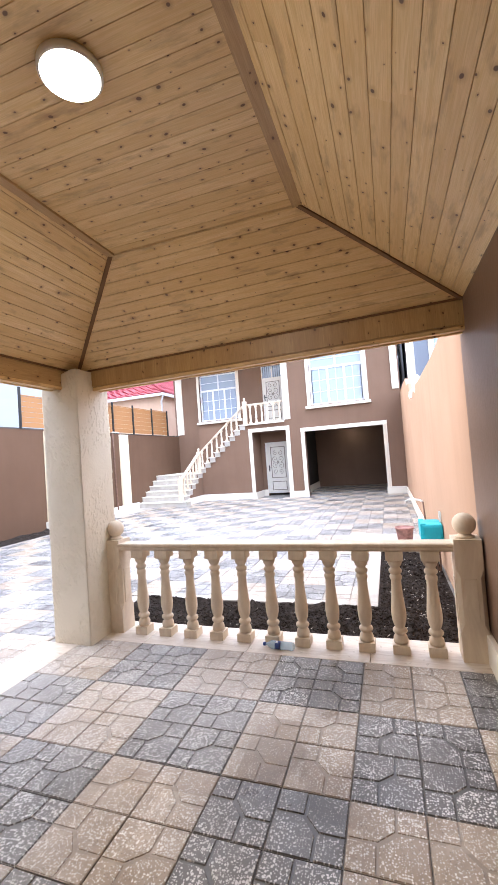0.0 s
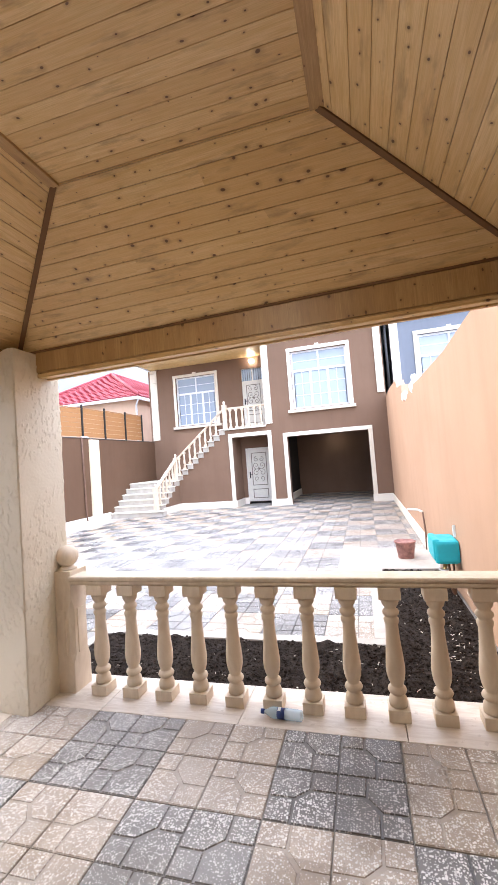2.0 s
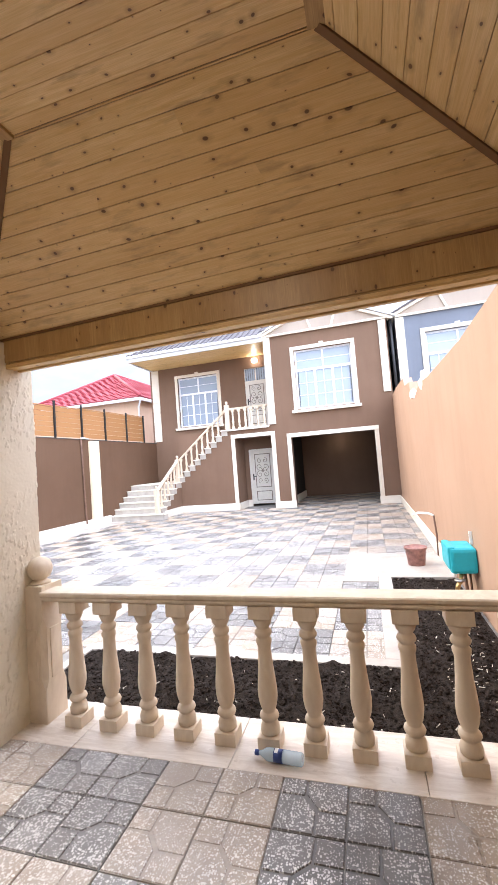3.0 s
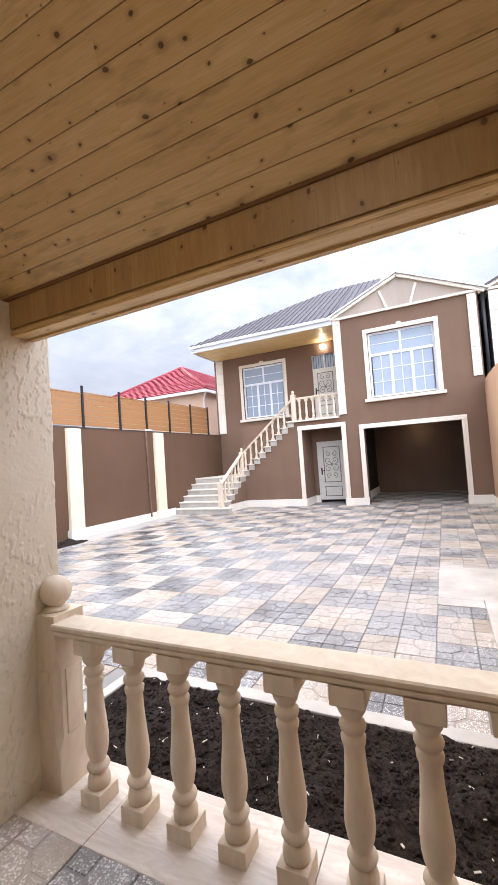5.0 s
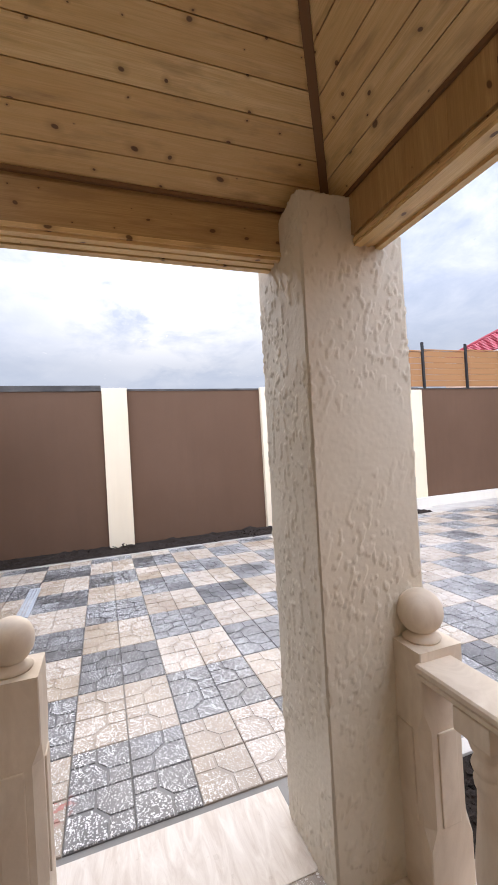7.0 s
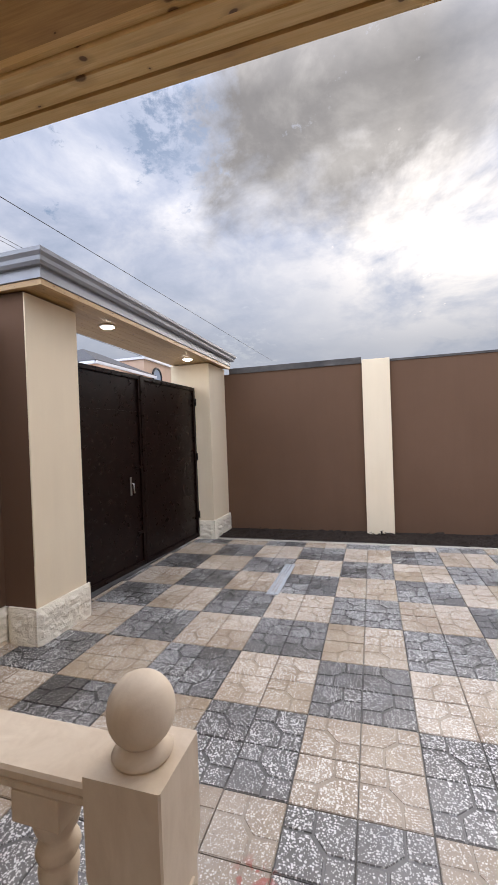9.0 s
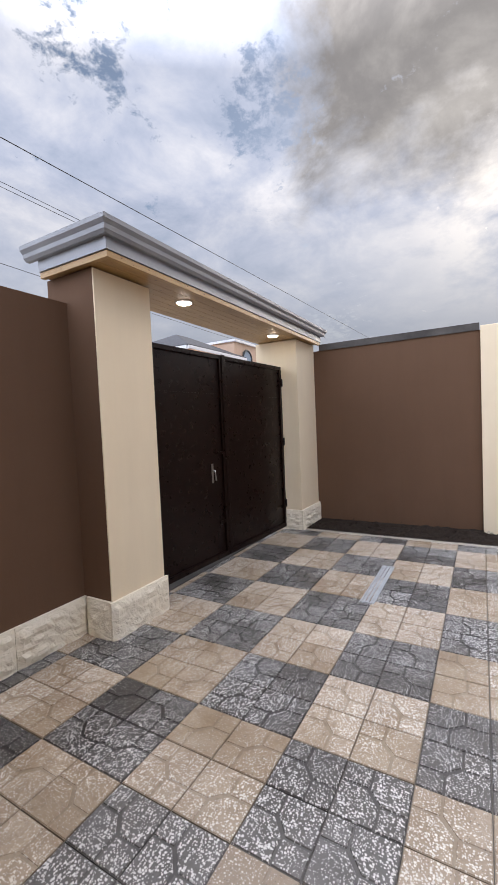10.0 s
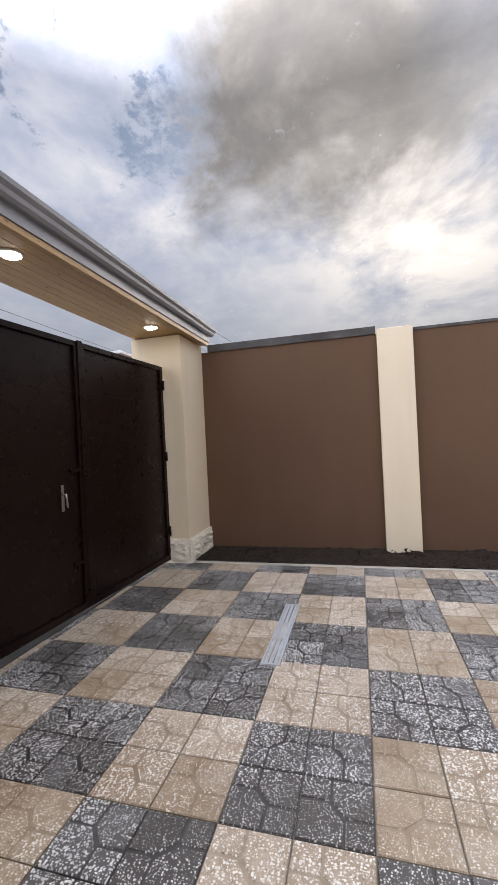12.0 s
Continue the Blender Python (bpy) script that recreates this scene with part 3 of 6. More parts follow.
structure("floor_pavilion", boxes((-2.70, EX + 0.02, SY, 3.052, -0.29, -0.010)), M_GROUT, "mortar bed under the pavilion paving", "floor")

# marble threshold and sill slabs
sill = thing("marble_sill", (-1.0, 3.25, 0), "beige veined marble sill under the stone balustrade", "sill", kind="structure")
x = -3.08
for w in (0.95, 0.93, 0.94, 0.81):
    part("slab", boxes((x, x + w - 0.003, 3.055, 3.47, -0.09, 0.002), bevel=0.004), M_MARBLE, sill)
    x += w
thr = thing("marble_threshold", (-2.9, 2.4, 0), "beige marble threshold at the step into the pavilion", "threshold", kind="structure")
y = SY + 0.01
for w in (1.2, 1.2, 1.095):
    part("slab", boxes((-3.10, -2.703, y, y + w - 0.003, -0.09, 0.002), bevel=0.004), M_MARBLE, thr)
    y += w
structure("step_riser", boxes((-3.07, -2.71, SY, 3.05, -0.28, -0.092), (-3.05, EX, 3.06, 3.44, -0.30, -0.092)), M_PALE_CEMENT, "pale cement riser under the marble edge", "step")

# planting bed
BED = (-2.98, EX - 0.04, 3.45, 4.34)
bm = bmesh.new()
rough_grid(bm, BED[0], BED[1], BED[2], BED[3], ZC + 0.015, 0.022, 0.065, 5.0)
rough_grid(bm, -0.24, EX - 0.04, BED[3] - 0.01, 6.70, ZC + 0.015, 0.025, 0.065, 5.0)
structure("soil_bed", bm, M_SOIL, "freshly dug dark soil in the planting bed", "soil", True, "stuff")
bm = bmesh.new()
rough_grid(bm, WX, -8.40, -0.05, 8.95, ZC + 0.02, 0.035, 0.06, 4.5)
structure("soil_strip", bm, M_SOIL, "narrow strip of dark soil along the boundary wall", "soil", True, "stuff")
kerb = thing("bed_kerb", (-1.5, 4.4, ZC), "pale cement edging round the planting bed", "kerb", kind="structure")
for r in ((-3.07, -2.98, 3.44, 4.34), (-3.07, -0.24, 4.34, 4.46), (-0.40, -0.24, 4.46, 6.68), (-0.40, EX - 0.04, 6.68, 6.77)):
    part("edging", boxes((*r, ZC - 0.1, ZC + 0.03), bevel=0.008), M_PALE_CEMENT, kerb)
part("edging", boxes((-8.40, -8.345, -0.05, 8.95, ZC - 0.1, ZC + 0.012), bevel=0.005), M_PALE_CEMENT, kerb)
structure("cement_apron", boxes((-0.842, EX - 0.04, 6.775, 8.064, ZC - 0.1, ZC + 0.006), (-0.842, -0.405, 6.556, 6.772, ZC - 0.1, ZC + 0.006)), M_PALE_CEMENT, "smooth pale cement patch beside the planting bed", "pavement")

# ---- boundary walls ----
PIL = [(2.31, 2.74), (5.33, 5.76), (9.0, 9.42), (12.40, 12.84)]
structure("wall_west", boxes((WX - 0.25, WX, -0.6, 18.0, -0.3, 2.70)), M_BROWN, "chocolate brown rendered boundary wall", "wall")
for a, b in PIL:
    top = 2.745 if a < 9 else 2.67
    pil = thing("pilaster", (WX + 0.05, (a + b) / 2, ZC), "cream painted pilaster on the brown boundary wall", "pilaster", "pilasters of the west wall")
    part("shaft", boxes((WX + 0.003, WX + 0.10, a, b, -0.2, top), bevel=0.008), M_CREAM, pil)
    if a > 8.9:
        part("plinth", boxes((WX + 0.003, WX + 0.15, a - 0.05, b + 0.05, -0.2, 0.14), bevel=0.006), M_PLINTH, pil)
structure("baseboard_west", boxes((WX + 0.003, WX + 0.035, 9.47, 12.35, -0.2, 0.13), (WX + 0.003, WX + 0.035, 12.89, 13.4, -0.2, 0.13)), M_PLINTH, "pale stone skirting along the brown wall", "baseboard")
structure("coping_west", boxes((WX - 0.28, WX + 0.02, 0.0, 2.30, 2.70, 2.80), (WX - 0.28, WX + 0.012, 2.75, 9.4, 2.70, 2.735), (WX - 0.28, WX + 0.02, 9.4, 17.0, 2.70, 2.725)), M_CONCRETE, "weathered dark coping on the boundary wall", "coping")
structure("wall_south", boxes((-4.80, EX + 0.25, SY - 0.25, SY, -0.3, 2.58)), M_BROWN, "chocolate brown rendered wall beside the gate", "wall")
base = thing("stone_skirting", (-3.5, SY, ZC), "cream split-face stone skirting of the south wall", "skirting", kind="structure")


def split_block(a, b, out, z0, z1, thick):
    """A split-face stone from a to b on a wall, its rough face towards out."""
    bm = bmesh.new()
    a, b, out = Vector(a).to_3d(), Vector(b).to_3d(), Vector(out).to_3d()
    nu, nv = max(6, int((b - a).length / 0.022)), 14
    rows = []
    for i in range(nu + 1):
        col_v = []
        for j in range(nv + 1):
            p = a.lerp(b, i / nu) + Vector((0, 0, z0 + (z1 - z0) * j / nv))
            edge = min(i, nu - i, 2) / 2 * min(j, nv - j, 2) / 2
            q = Vector((p.x * 1.0, p.y * 1.0, p.z * 1.7)) * 7.5
            h = abs(noise.noise(q)) * 0.034 + noise.noise(q * 2.7) * 0.010
            col_v.append(bm.verts.new(p + out * (thick * 0.62 + (thick * 0.30 + h) * edge)))
        rows.append(col_v)
    for p, q in zip(rows, rows[1:]):
        for j in range(nv):
            bm.faces.new((p[j], q[j], q[j + 1], p[j + 1]))
    rim = [r[0] for r in rows] + rows[-1][1:] + [r[-1] for r in rows[-2::-1]] + rows[0][-2:0:-1]
    back = [bm.verts.new(v.co - out * (thick * 0.62 - 0.002)) for v in rim]
    for i in range(len(rim)):
        j = (i + 1) % len(rim)
        bm.faces.new((rim[i], rim[j], back[j], back[i]))
    bm.faces.new(back[::-1])
    return bm


x = -4.772
while x < -3.1:
    part("stone", split_block((x, SY), (x + 0.597, SY), (0, 1), -0.2, 0.20, 0.042), M_SPLIT, base)
    x += 0.60

# east wall: ragged unfinished top
bm = bmesh.new()
top = [(-0.8, 3.3), (3.3, 3.3), (3.32, 2.62), (5.4, 2.55), (7.6, 2.60), (8.4, 2.66), (8.9, 2.62), (9.4, 2.50), (9.9, 2.56), (10.1, 2.95), (11.0, 3.02), (11.3, 3.25), (13.0, 3.36), (F, 3.42)]
pts = [(-0.8, -0.3)] + top + [(F, -0.3)]
a = [bm.verts.new((EX, y, z)) for y, z in pts]
b = [bm.verts.new((EX + 0.2, y, z)) for y, z in pts]
bm.faces.new(a), bm.faces.new(b[::-1])
for i in range(len(pts)):
    j = (i + 1) % len(pts)
    bm.faces.new((a[i], b[i], b[j], a[j]))
structure("wall_east", bm, M_TAN, "tan rendered boundary wall with a ragged top", "wall")
structure("wall_east_pavilion", boxes((EX - 0.004, EX + 0.01, SY, 3.34, -0.2, 2.60)), M_SHEEN, "glossy brown painted wall inside the pavilion", "wall")
structure("baseboard_east", boxes((EX - 0.04, EX - 0.003, SY + 0.05, 3.35, -0.2, 0.20), (EX - 0.04, EX - 0.003, 6.78, F - 0.06, -0.2, 0.10), bevel=0.004), M_PLINTH, "pale stone skirting along the tan wall", "baseboard")

for y, z, r in ((8.25, 2.66, 0.16), (10.0, 2.66, 0.13)):
    bm = bmesh.new()
    bmesh.ops.create_icosphere(bm, subdivisions=3, radius=1.0)
    for v in bm.verts:
        k = 1 + 0.45 * noise.noise(v.co * 1.7 + Vector((y, 0, 0)))
        v.co = Vector((EX + 0.06 + v.co.x * r * 0.55 * k, y + v.co.y * r * k, z + v.co.z * r * k))
    tagged(part("foam_lump", bm, M_FOAM, None, "", True), "lump of hardened white foam on the ragged wall top", "foam lump", "foam lumps")

# ---- pavilion ----
col = thing("pavilion_column", (-2.76, 3.14, 0), "square cream column of roughly trowelled plaster", "column")


def trowel(p):
    """Height of the trowelled plaster: a wavy coat with raised flakes in patches."""
    h = 0.006 * noise.noise(p * 3.0) + 0.003 * noise.noise(p * 9.0)
    q = Vector((p.x * 1.3 + p.z * 0.35, p.y * 1.3 - p.z * 0.35, p.z * 0.62)) * 31.0
    f = noise.noise(q) + 0.45 * noise.noise(q * 2.3)
    patch = noise.noise(p * 3.4 + Vector((5, 2, 1))) + 0.25
    k = max(0.0, min(1.0, (f - 0.17) / 0.05)) * max(0.0, min(1.0, patch * 4.0))
    return h * 0.7 + 0.0044 * k + 0.0008 * noise.noise(p * 60.0)


rows_n, side_n = 470, 94
corners = [Vector((-2.955, 2.93, 0)), Vector((-2.565, 2.93, 0)), Vector((-2.565, 3.355, 0)), Vector((-2.955, 3.355, 0))]
normals = [Vector((0, -1, 0)), Vector((1, 0, 0)), Vector((0, 1, 0)), Vector((-1, 0, 0))]
ring_p, ring_n = [], []
for i in range(4):
    for s in range(side_n):
        t = s / side_n
        ring_p.append(corners[i].lerp(corners[(i + 1) % 4], t))
        n = normals[i] + (normals[i - 1] * (1 - t * side_n / 2) if s < 2 else Vector()) + (normals[(i + 1) % 4] * 0.5 if s == side_n - 1 else Vector())
        ring_n.append(n.normalized())
        if s == 0:
            ring_p[-1] -= n.normalized() * 0.010
verts, quads, m = [], [], len(ring_p)
for k in range(rows_n + 1):
    z = -0.1 + 2.51 * k / rows_n
    for p, n in zip(ring_p, ring_n):
        slope = 0.10 * max(0.0, min(1.0, (-2.62 - p.x) / 0.33)) * max(0.0, (k / rows_n - 0.9) / 0.1)
        q = Vector((p.x, p.y, z - slope))
        verts.append(q + n * trowel(q))
for k in range(rows_n):
    for i in range(m):
        j = (i + 1) % m
        quads.append((k * m + i, k * m + j, (k + 1) * m + j, (k + 1) * m + i))
quads.append(tuple(rows_n * m + i for i in range(m)))
me = bpy.data.meshes.new("shaft")
me.from_pydata([v - base_of(col) for v in verts], [], quads)
me.materials.append(M_COLUMN)
for f in me.polygons:
    f.use_smooth = len(f.vertices) == 4
shaft = new("shaft", me)
shaft.parent = col

# beams with an outer and a lower moulded strip
EZ = 2.425                      # eave of the boarded ceiling at the column
EZE = 2.505                     # the same at the east wall, where it runs higher
NB, WB = 3.14, -2.72            # inner faces of the beams


def board_uv(bm, face, u, v, origin):
    uv = bm.loops.layers.uv.verify()
    for l in face.loops:
        d = l.vert.co - origin
        l[uv].uv = (d.dot(u), d.dot(v))


def beam(name, a, b, w, h, label):
    """A timber beam from a to b (centre line of its underside)."""
    a, b = Vector(a), Vector(b)
    d = (b - a).normalized()
    s = Vector((0, 0, 1)).cross(d)
    t = thing(name, (a + b) / 2, label, "beam", "pavilion beams", "structure")
    bm = bmesh.new()
    bar(bm, a + Vector((0, 0, h / 2)), b + Vector((0, 0, h / 2)), w, h)
    for f in bm.faces:
        board_uv(bm, f, d, s + Vector((0, 0, 1)), a)
    part("core", bm, M_PINE_DARK, t)
    # short upright lining pieces on the inner face
    bm = bmesh.new()
    length, inner = (b - a).length, -1 if name == "beam_north" else 1
    k = 0.0
    while k < length - 0.01 and name == "beam_north":
        ww = min(random.choice((0.035, 0.05, 0.07, 0.095)), length - k)
        p = a + d * (k + ww / 2) + s * inner * (w / 2 + 0.004)
        p += s * random.uniform(-0.0008, 0.0008)
        bar(bm, p + Vector((0, 0, 0.012)), p + Vector((0, 0, h - 0.012)), ww, 0.012, up=s)
        k += ww
    uvz = Vector((0, 0, 1))
    for f in bm.faces:
        board_uv(bm, f, uvz, d + s, a)
    if bm.faces:
        part("lining", bm, M_PINE_DARK, t)["kind"] = "stuff"
    bm = bmesh.new()
    o = s * inner * (w / 2)
    for k, dz, ww, hh in ((0.0, -0.008, w + 0.012, 0.015), (0.78, -0.021, 0.030, 0.011), (0.18, -0.0185, 0.034, 0.006), (-0.72, -0.021, 0.026, 0.011)):
        bar(bm, a + o * k + Vector((0, 0, dz)), b + o * k + Vector((0, 0, dz)), ww, hh)
    for f in bm.faces:
        board_uv(bm, f, d, s + Vector((0, 0, 1)), a)
    part("lower_moulding", bm, M_PINE, t)
    return t


beam("beam_north", (-2.83, NB + 0.065, 2.262), (EX, NB + 0.065, 2.312), 0.12, 0.20, "varnished pine beam over the balustrade")
beam("beam_west", (WB - 0.065, SY, 2.266), (WB - 0.065, NB, 2.266), 0.12, 0.175, "varnished pine beam over the entrance step")

# boarded ceiling: a flat panel with four sloping sides
HX0, HX1, HY0, HY1, HZ = -1.815, -0.425, 0.05, 2.495, 3.06
CX0, CX1, CY0, CY1 = WB, EX, SY, NB
bm = bmesh.new()


def boards(bm, p0, p1, q0, q1, width=0.088):
    """Tongued boards on the quad p0 p1 (low edge) to q0 q1 (high edge), running along p0 p1."""
    p0, p1, q0, q1 = (Vector(v) for v in (p0, p1, q0, q1))
    u = (p1 - p0).normalized()
    rise = q0 - p0 - u * (q0 - p0).dot(u)
    v, depth = rise.normalized(), rise.length
    up = u.cross(v)
    if up.z < 0:
        up = -up
    at = lambda k: (p0.lerp(q0, k / depth), p1.lerp(q1, k / depth))
    k = 0.0
    while k < depth - 0.004:
        e = min(k + width, depth)
        # each course is broken into lengths
        a0, a1 = at(k + 0.0019)
        b0, b1 = at(e - 0.0019)
        cuts = [0.0, 1.0]
        if (a1 - a0).length > 1.6 and random.random() < 0.55:
            cuts.insert(1, random.uniform(0.25, 0.75))
        for c0, c1 in zip(cuts, cuts[1:]):
            c = [a0.lerp(a1, c0), a0.lerp(a1, c1), b0.lerp(b1, c1), b0.lerp(b1, c0)]
            lo = [bm.verts.new(x) for x in c]
            hi = [bm.verts.new(x + up * 0.012) for x in (c[0] - v * 0.003, c[1] - v * 0.003, c[2] + v * 0.003, c[3] + v * 0.003)]
            made = [bm.faces.new(lo), bm.faces.new((lo[0], hi[0], hi[1], lo[1])), bm.faces.new((lo[2], hi[2], hi[3], lo[3]))]
            made += [bm.faces.new((lo[1], hi[1], hi[2], lo[2])), bm.faces.new((lo[3], hi[3], hi[0], lo[0])), bm.faces.new(hi[::-1])]
            for f in made:
                board_uv(bm, f, u, v, p0)
        k += width


boards(bm, (CX0, CY1, EZ), (CX1, CY1, EZE), (HX0, HY1, HZ), (HX1, HY1, HZ))
boards(bm, (CX0, CY0, EZ), (CX1, CY0, EZE), (HX0, HY0, HZ), (HX1, HY0, HZ))
boards(bm, (CX0, CY0, EZ), (CX0, CY1, EZ), (HX0, HY0, HZ), (HX0, HY1, HZ))
boards(bm, (CX1, CY0, EZE), (CX1, CY1, EZE), (HX1, HY0, HZ), (HX1, HY1, HZ))
boards(bm, (HX0, HY0, HZ), (HX1, HY0, HZ), (HX0, HY1, HZ), (HX1, HY1, HZ))
structure("ceiling", bm, M_PINE, "knotty varnished pine board ceiling with sloping sides", "ceiling")
strips = thing("ceiling_trim", (-1.1, 1.3, EZ), "dark strips along the ceiling hips and the eave shadow line", "trim", kind="structure")
for a, b in (((CX0, CY1, EZ), (HX0, HY1, HZ)), ((CX1, CY1, EZE), (HX1, HY1, HZ)), ((CX0, CY0, EZ), (HX0, HY0, HZ)), ((CX1, CY0, EZE), (HX1, HY0, HZ))):
    bm = bmesh.new()
    bar(bm, a, b, 0.029, 0.03)
    part("hip_strip", bm, M_PINE_TRIM, strips)
for x in (HX0, HX1):
    bm = bmesh.new()
    bar(bm, (x, HY0, HZ - 0.006), (x, HY1, HZ - 0.006), 0.07, 0.02)
    for f in bm.faces:
        board_uv(bm, f, Vector((0, 1, 0)), Vector((1, 0, 1)), Vector())
    part("panel_strip", bm, M_PINE_DARK, strips)
# dark bars at the eaves draw the shadow line between ceiling and beam
for a, b in (((CX0, CY1 - 0.008, EZ - 0.004), (CX1, CY1 - 0.008, EZE - 0.004)), ((CX0 + 0.008, CY0, EZ - 0.004), (CX0 + 0.008, CY1, EZ - 0.004))):
    bm = bmesh.new()
    bar(bm, a, b, 0.013, 0.014)
    part("eave_shade_strip", bm, M_PINE_TRIM, strips)
# roof deck above the boards closes the pavilion
bm = bmesh.new()
slab(bm, [(CX0 - 0.20, CY0 - 0.3, EZ + 0.06), (EX + 0.2, CY0 - 0.3, EZE + 0.06), (HX1, HY0, HZ + 0.12), (HX0, HY0, HZ + 0.12)], (0, 0, 1), 0.05)
slab(bm, [(CX0 - 0.20, CY1 + 0.20, EZ + 0.06), (EX + 0.2, CY1 + 0.20, EZE + 0.06), (HX1, HY1, HZ + 0.12), (HX0, HY1, HZ + 0.12)], (0, 0, 1), 0.05)
slab(bm, [(CX0 - 0.20, CY0 - 0.3, EZ + 0.06), (CX0 - 0.20, CY1 + 0.20, EZ + 0.06), (HX0, HY1, HZ + 0.12), (HX0, HY0, HZ + 0.12)], (0, 0, 1), 0.05)
slab(bm, [(EX + 0.2, CY0 - 0.3, EZE + 0.06), (EX + 0.2, CY1 + 0.20, EZE + 0.06), (HX1, HY1, HZ + 0.12), (HX1, HY0, HZ + 0.12)], (0, 0, 1), 0.05)
slab(bm, [(HX0, HY0, HZ + 0.12), (HX1, HY0, HZ + 0.12), (HX1, HY1, HZ + 0.12), (HX0, HY1, HZ + 0.12)], (0, 0, 1), 0.05)
structure("pavilion_roof", bm, M_ROOF, "grey sheet metal roof of the pavilion", "roof")

lamp = thing("ceiling_light", (-1.06, 1.272, HZ), "round white ceiling light, switched on", "ceiling light")
bm = lathe(bmesh.new(), [(0.112, -0.030), (0.120, -0.024), (0.120, 0.0), (0.08, 0.0)], (-1.06, 1.272, HZ - 0.002), 40)
part("rim", bm, M_WHITE, lamp, "white rim", True)
bm = lathe(bmesh.new(), [(0.02, -0.042), (0.06, -0.040), (0.095, -0.036), (0.109, -0.031), (0.105, -0.026)], (-1.06, 1.272, HZ - 0.002), 40)
part("diffuser", bm, M_LAMP, lamp, "glowing opal diffuser", True)

# ---- stone balustrades ----
BAL = [(0.036, 0.0), (0.050, 0.004), (0.052, 0.03), (0.047, 0.05), (0.036, 0.062), (0.034, 0.070), (0.048, 0.078), (0.053, 0.090), (0.048, 0.103), (0.036, 0.111),
       (0.035, 0.118), (0.046, 0.150), (0.052, 0.185), (0.053, 0.22), (0.049, 0.27), (0.042, 0.34), (0.037, 0.41), (0.036, 0.455), (0.042, 0.470), (0.044, 0.488), (0.036, 0.498),
       (0.034, 0.506), (0.044, 0.514), (0.048, 0.526), (0.044, 0.538), (0.034, 0.547), (0.034, 0.556), (0.046, 0.572), (0.052, 0.592), (0.053, 0.61)]


def baluster_mesh(height, wide=1.0):
    bm = bmesh.new()
    box(bm, -0.06 * wide, 0.06 * wide, -0.06 * wide, 0.06 * wide, 0, 0.068, bevel=0.004)
    k = (height - 0.068 - 0.07) / 0.61
    lathe(bm, [(r * wide, 0.068 + z * k) for r, z in BAL], seg=20)
    box(bm, -0.062 * wide, 0.062 * wide, -0.062 * wide, 0.062 * wide, height - 0.07, height, bevel=0.004)
    me = mesh_of("baluster", bm, M_STONE)
    for f in me.polygons:
        f.use_smooth = 0.07 < f.center.z < height - 0.072
    return me


def post(parent, x, y, z, height=0.84, w=0.18, ball=0.078):
    """A square newel with stopped chamfers, a neck and a ball."""
    bm = bmesh.new()
    h = w / 2
    levels = [(0, 0), (0.20, 0), (0.26, 0.028), (height - 0.26, 0.028), (height - 0.20, 0), (height, 0)]
    rings = []
    for dz, c in levels:
        c = max(c, 0.004)
        ring = []
        for sx, sy in ((1, 1), (-1, 1), (-1, -1), (1, -1)):
            pair = [(sx * h, sy * (h - c)), (sx * (h - c), sy * h)]
            if sx * sy < 0:
                pair.reverse()
            ring += [bm.verts.new((x + px, y + py, z + dz)) for px, py in pair]
        rings.append(ring)
    for p, q in zip(rings, rings[1:]):
        for i in range(8):
            bm.faces.new((p[i], p[(i + 1) % 8], q[(i + 1) % 8], q[i]))
    bm.faces.new(rings[-1]), bm.faces.new(rings[0][::-1])
    ob = part("post", bm, M_STONE, parent)
    # sunk front panels
    for dx, dy in ((0, -1), (0, 1), (1, 0), (-1, 0)):
        cx, cy = x + dx * h, y + dy * h
        pw = h * 0.42
        if dx:
            pm = boxes((cx - 0.006, cx + 0.006, cy - pw, cy + pw, z + 0.26, z + height - 0.27), bevel=0.004)
        else:
            pm = boxes((cx - pw, cx + pw, cy - 0.006, cy + 0.006, z + 0.26, z + height - 0.27), bevel=0.004)
        part("panel", pm, M_STONE, ob)
    r = ball
    prof = [(0.062, 0.0), (0.066, 0.008), (0.050, 0.016), (0.040, 0.026)]
    zc = 0.026 + r * 0.88
    for k in range(15):
        a = -1.05 + (math.pi / 2 + 1.05) * k / 14
        prof.append((max(0.002, r * math.cos(a)), zc + r * math.sin(a)))
    part("ball", lathe(bmesh.new(), [(pr * ball / 0.078, pz) for pr, pz in prof], (x, y, z + height), 28), M_STONE, ob, "round stone ball finial", True)
    return ob


def handrail(parent, a, b, w=0.15):
    """A moulded stone rail from a to b; z is its top."""
    a, b = Vector(a), Vector(b)
    d = (b - a).normalized()
    s = Vector((-d.y, d.x, 0)).normalized()
    n = s.cross(d)
    n = n if n.z > 0 else -n
    h = w / 2
    prof = [(-h * 0.70, -0.062), (-h * 0.72, -0.050), (-h * 0.93, -0.047), (-h * 0.93, -0.034), (-h * 0.84, -0.031), (-h * 0.84, -0.025), (-h, -0.022), (-h, -0.007), (-h + 0.006, 0.0)]
    prof = prof + [(-p, q) for p, q in prof[::-1]]
    bm = bmesh.new()
    ra = [bm.verts.new(a + s * p + n * q) for p, q in prof]
    rb = [bm.verts.new(b + s * p + n * q) for p, q in prof]
    bm.faces.new(ra), bm.faces.new(rb[::-1])
    for i in range(len(prof)):
        j = (i + 1) % len(prof)
        bm.faces.new((ra[i], rb[i], rb[j], ra[j]))
    return part("handrail", bm, M_STONE, parent, "moulded sand coloured handrail")


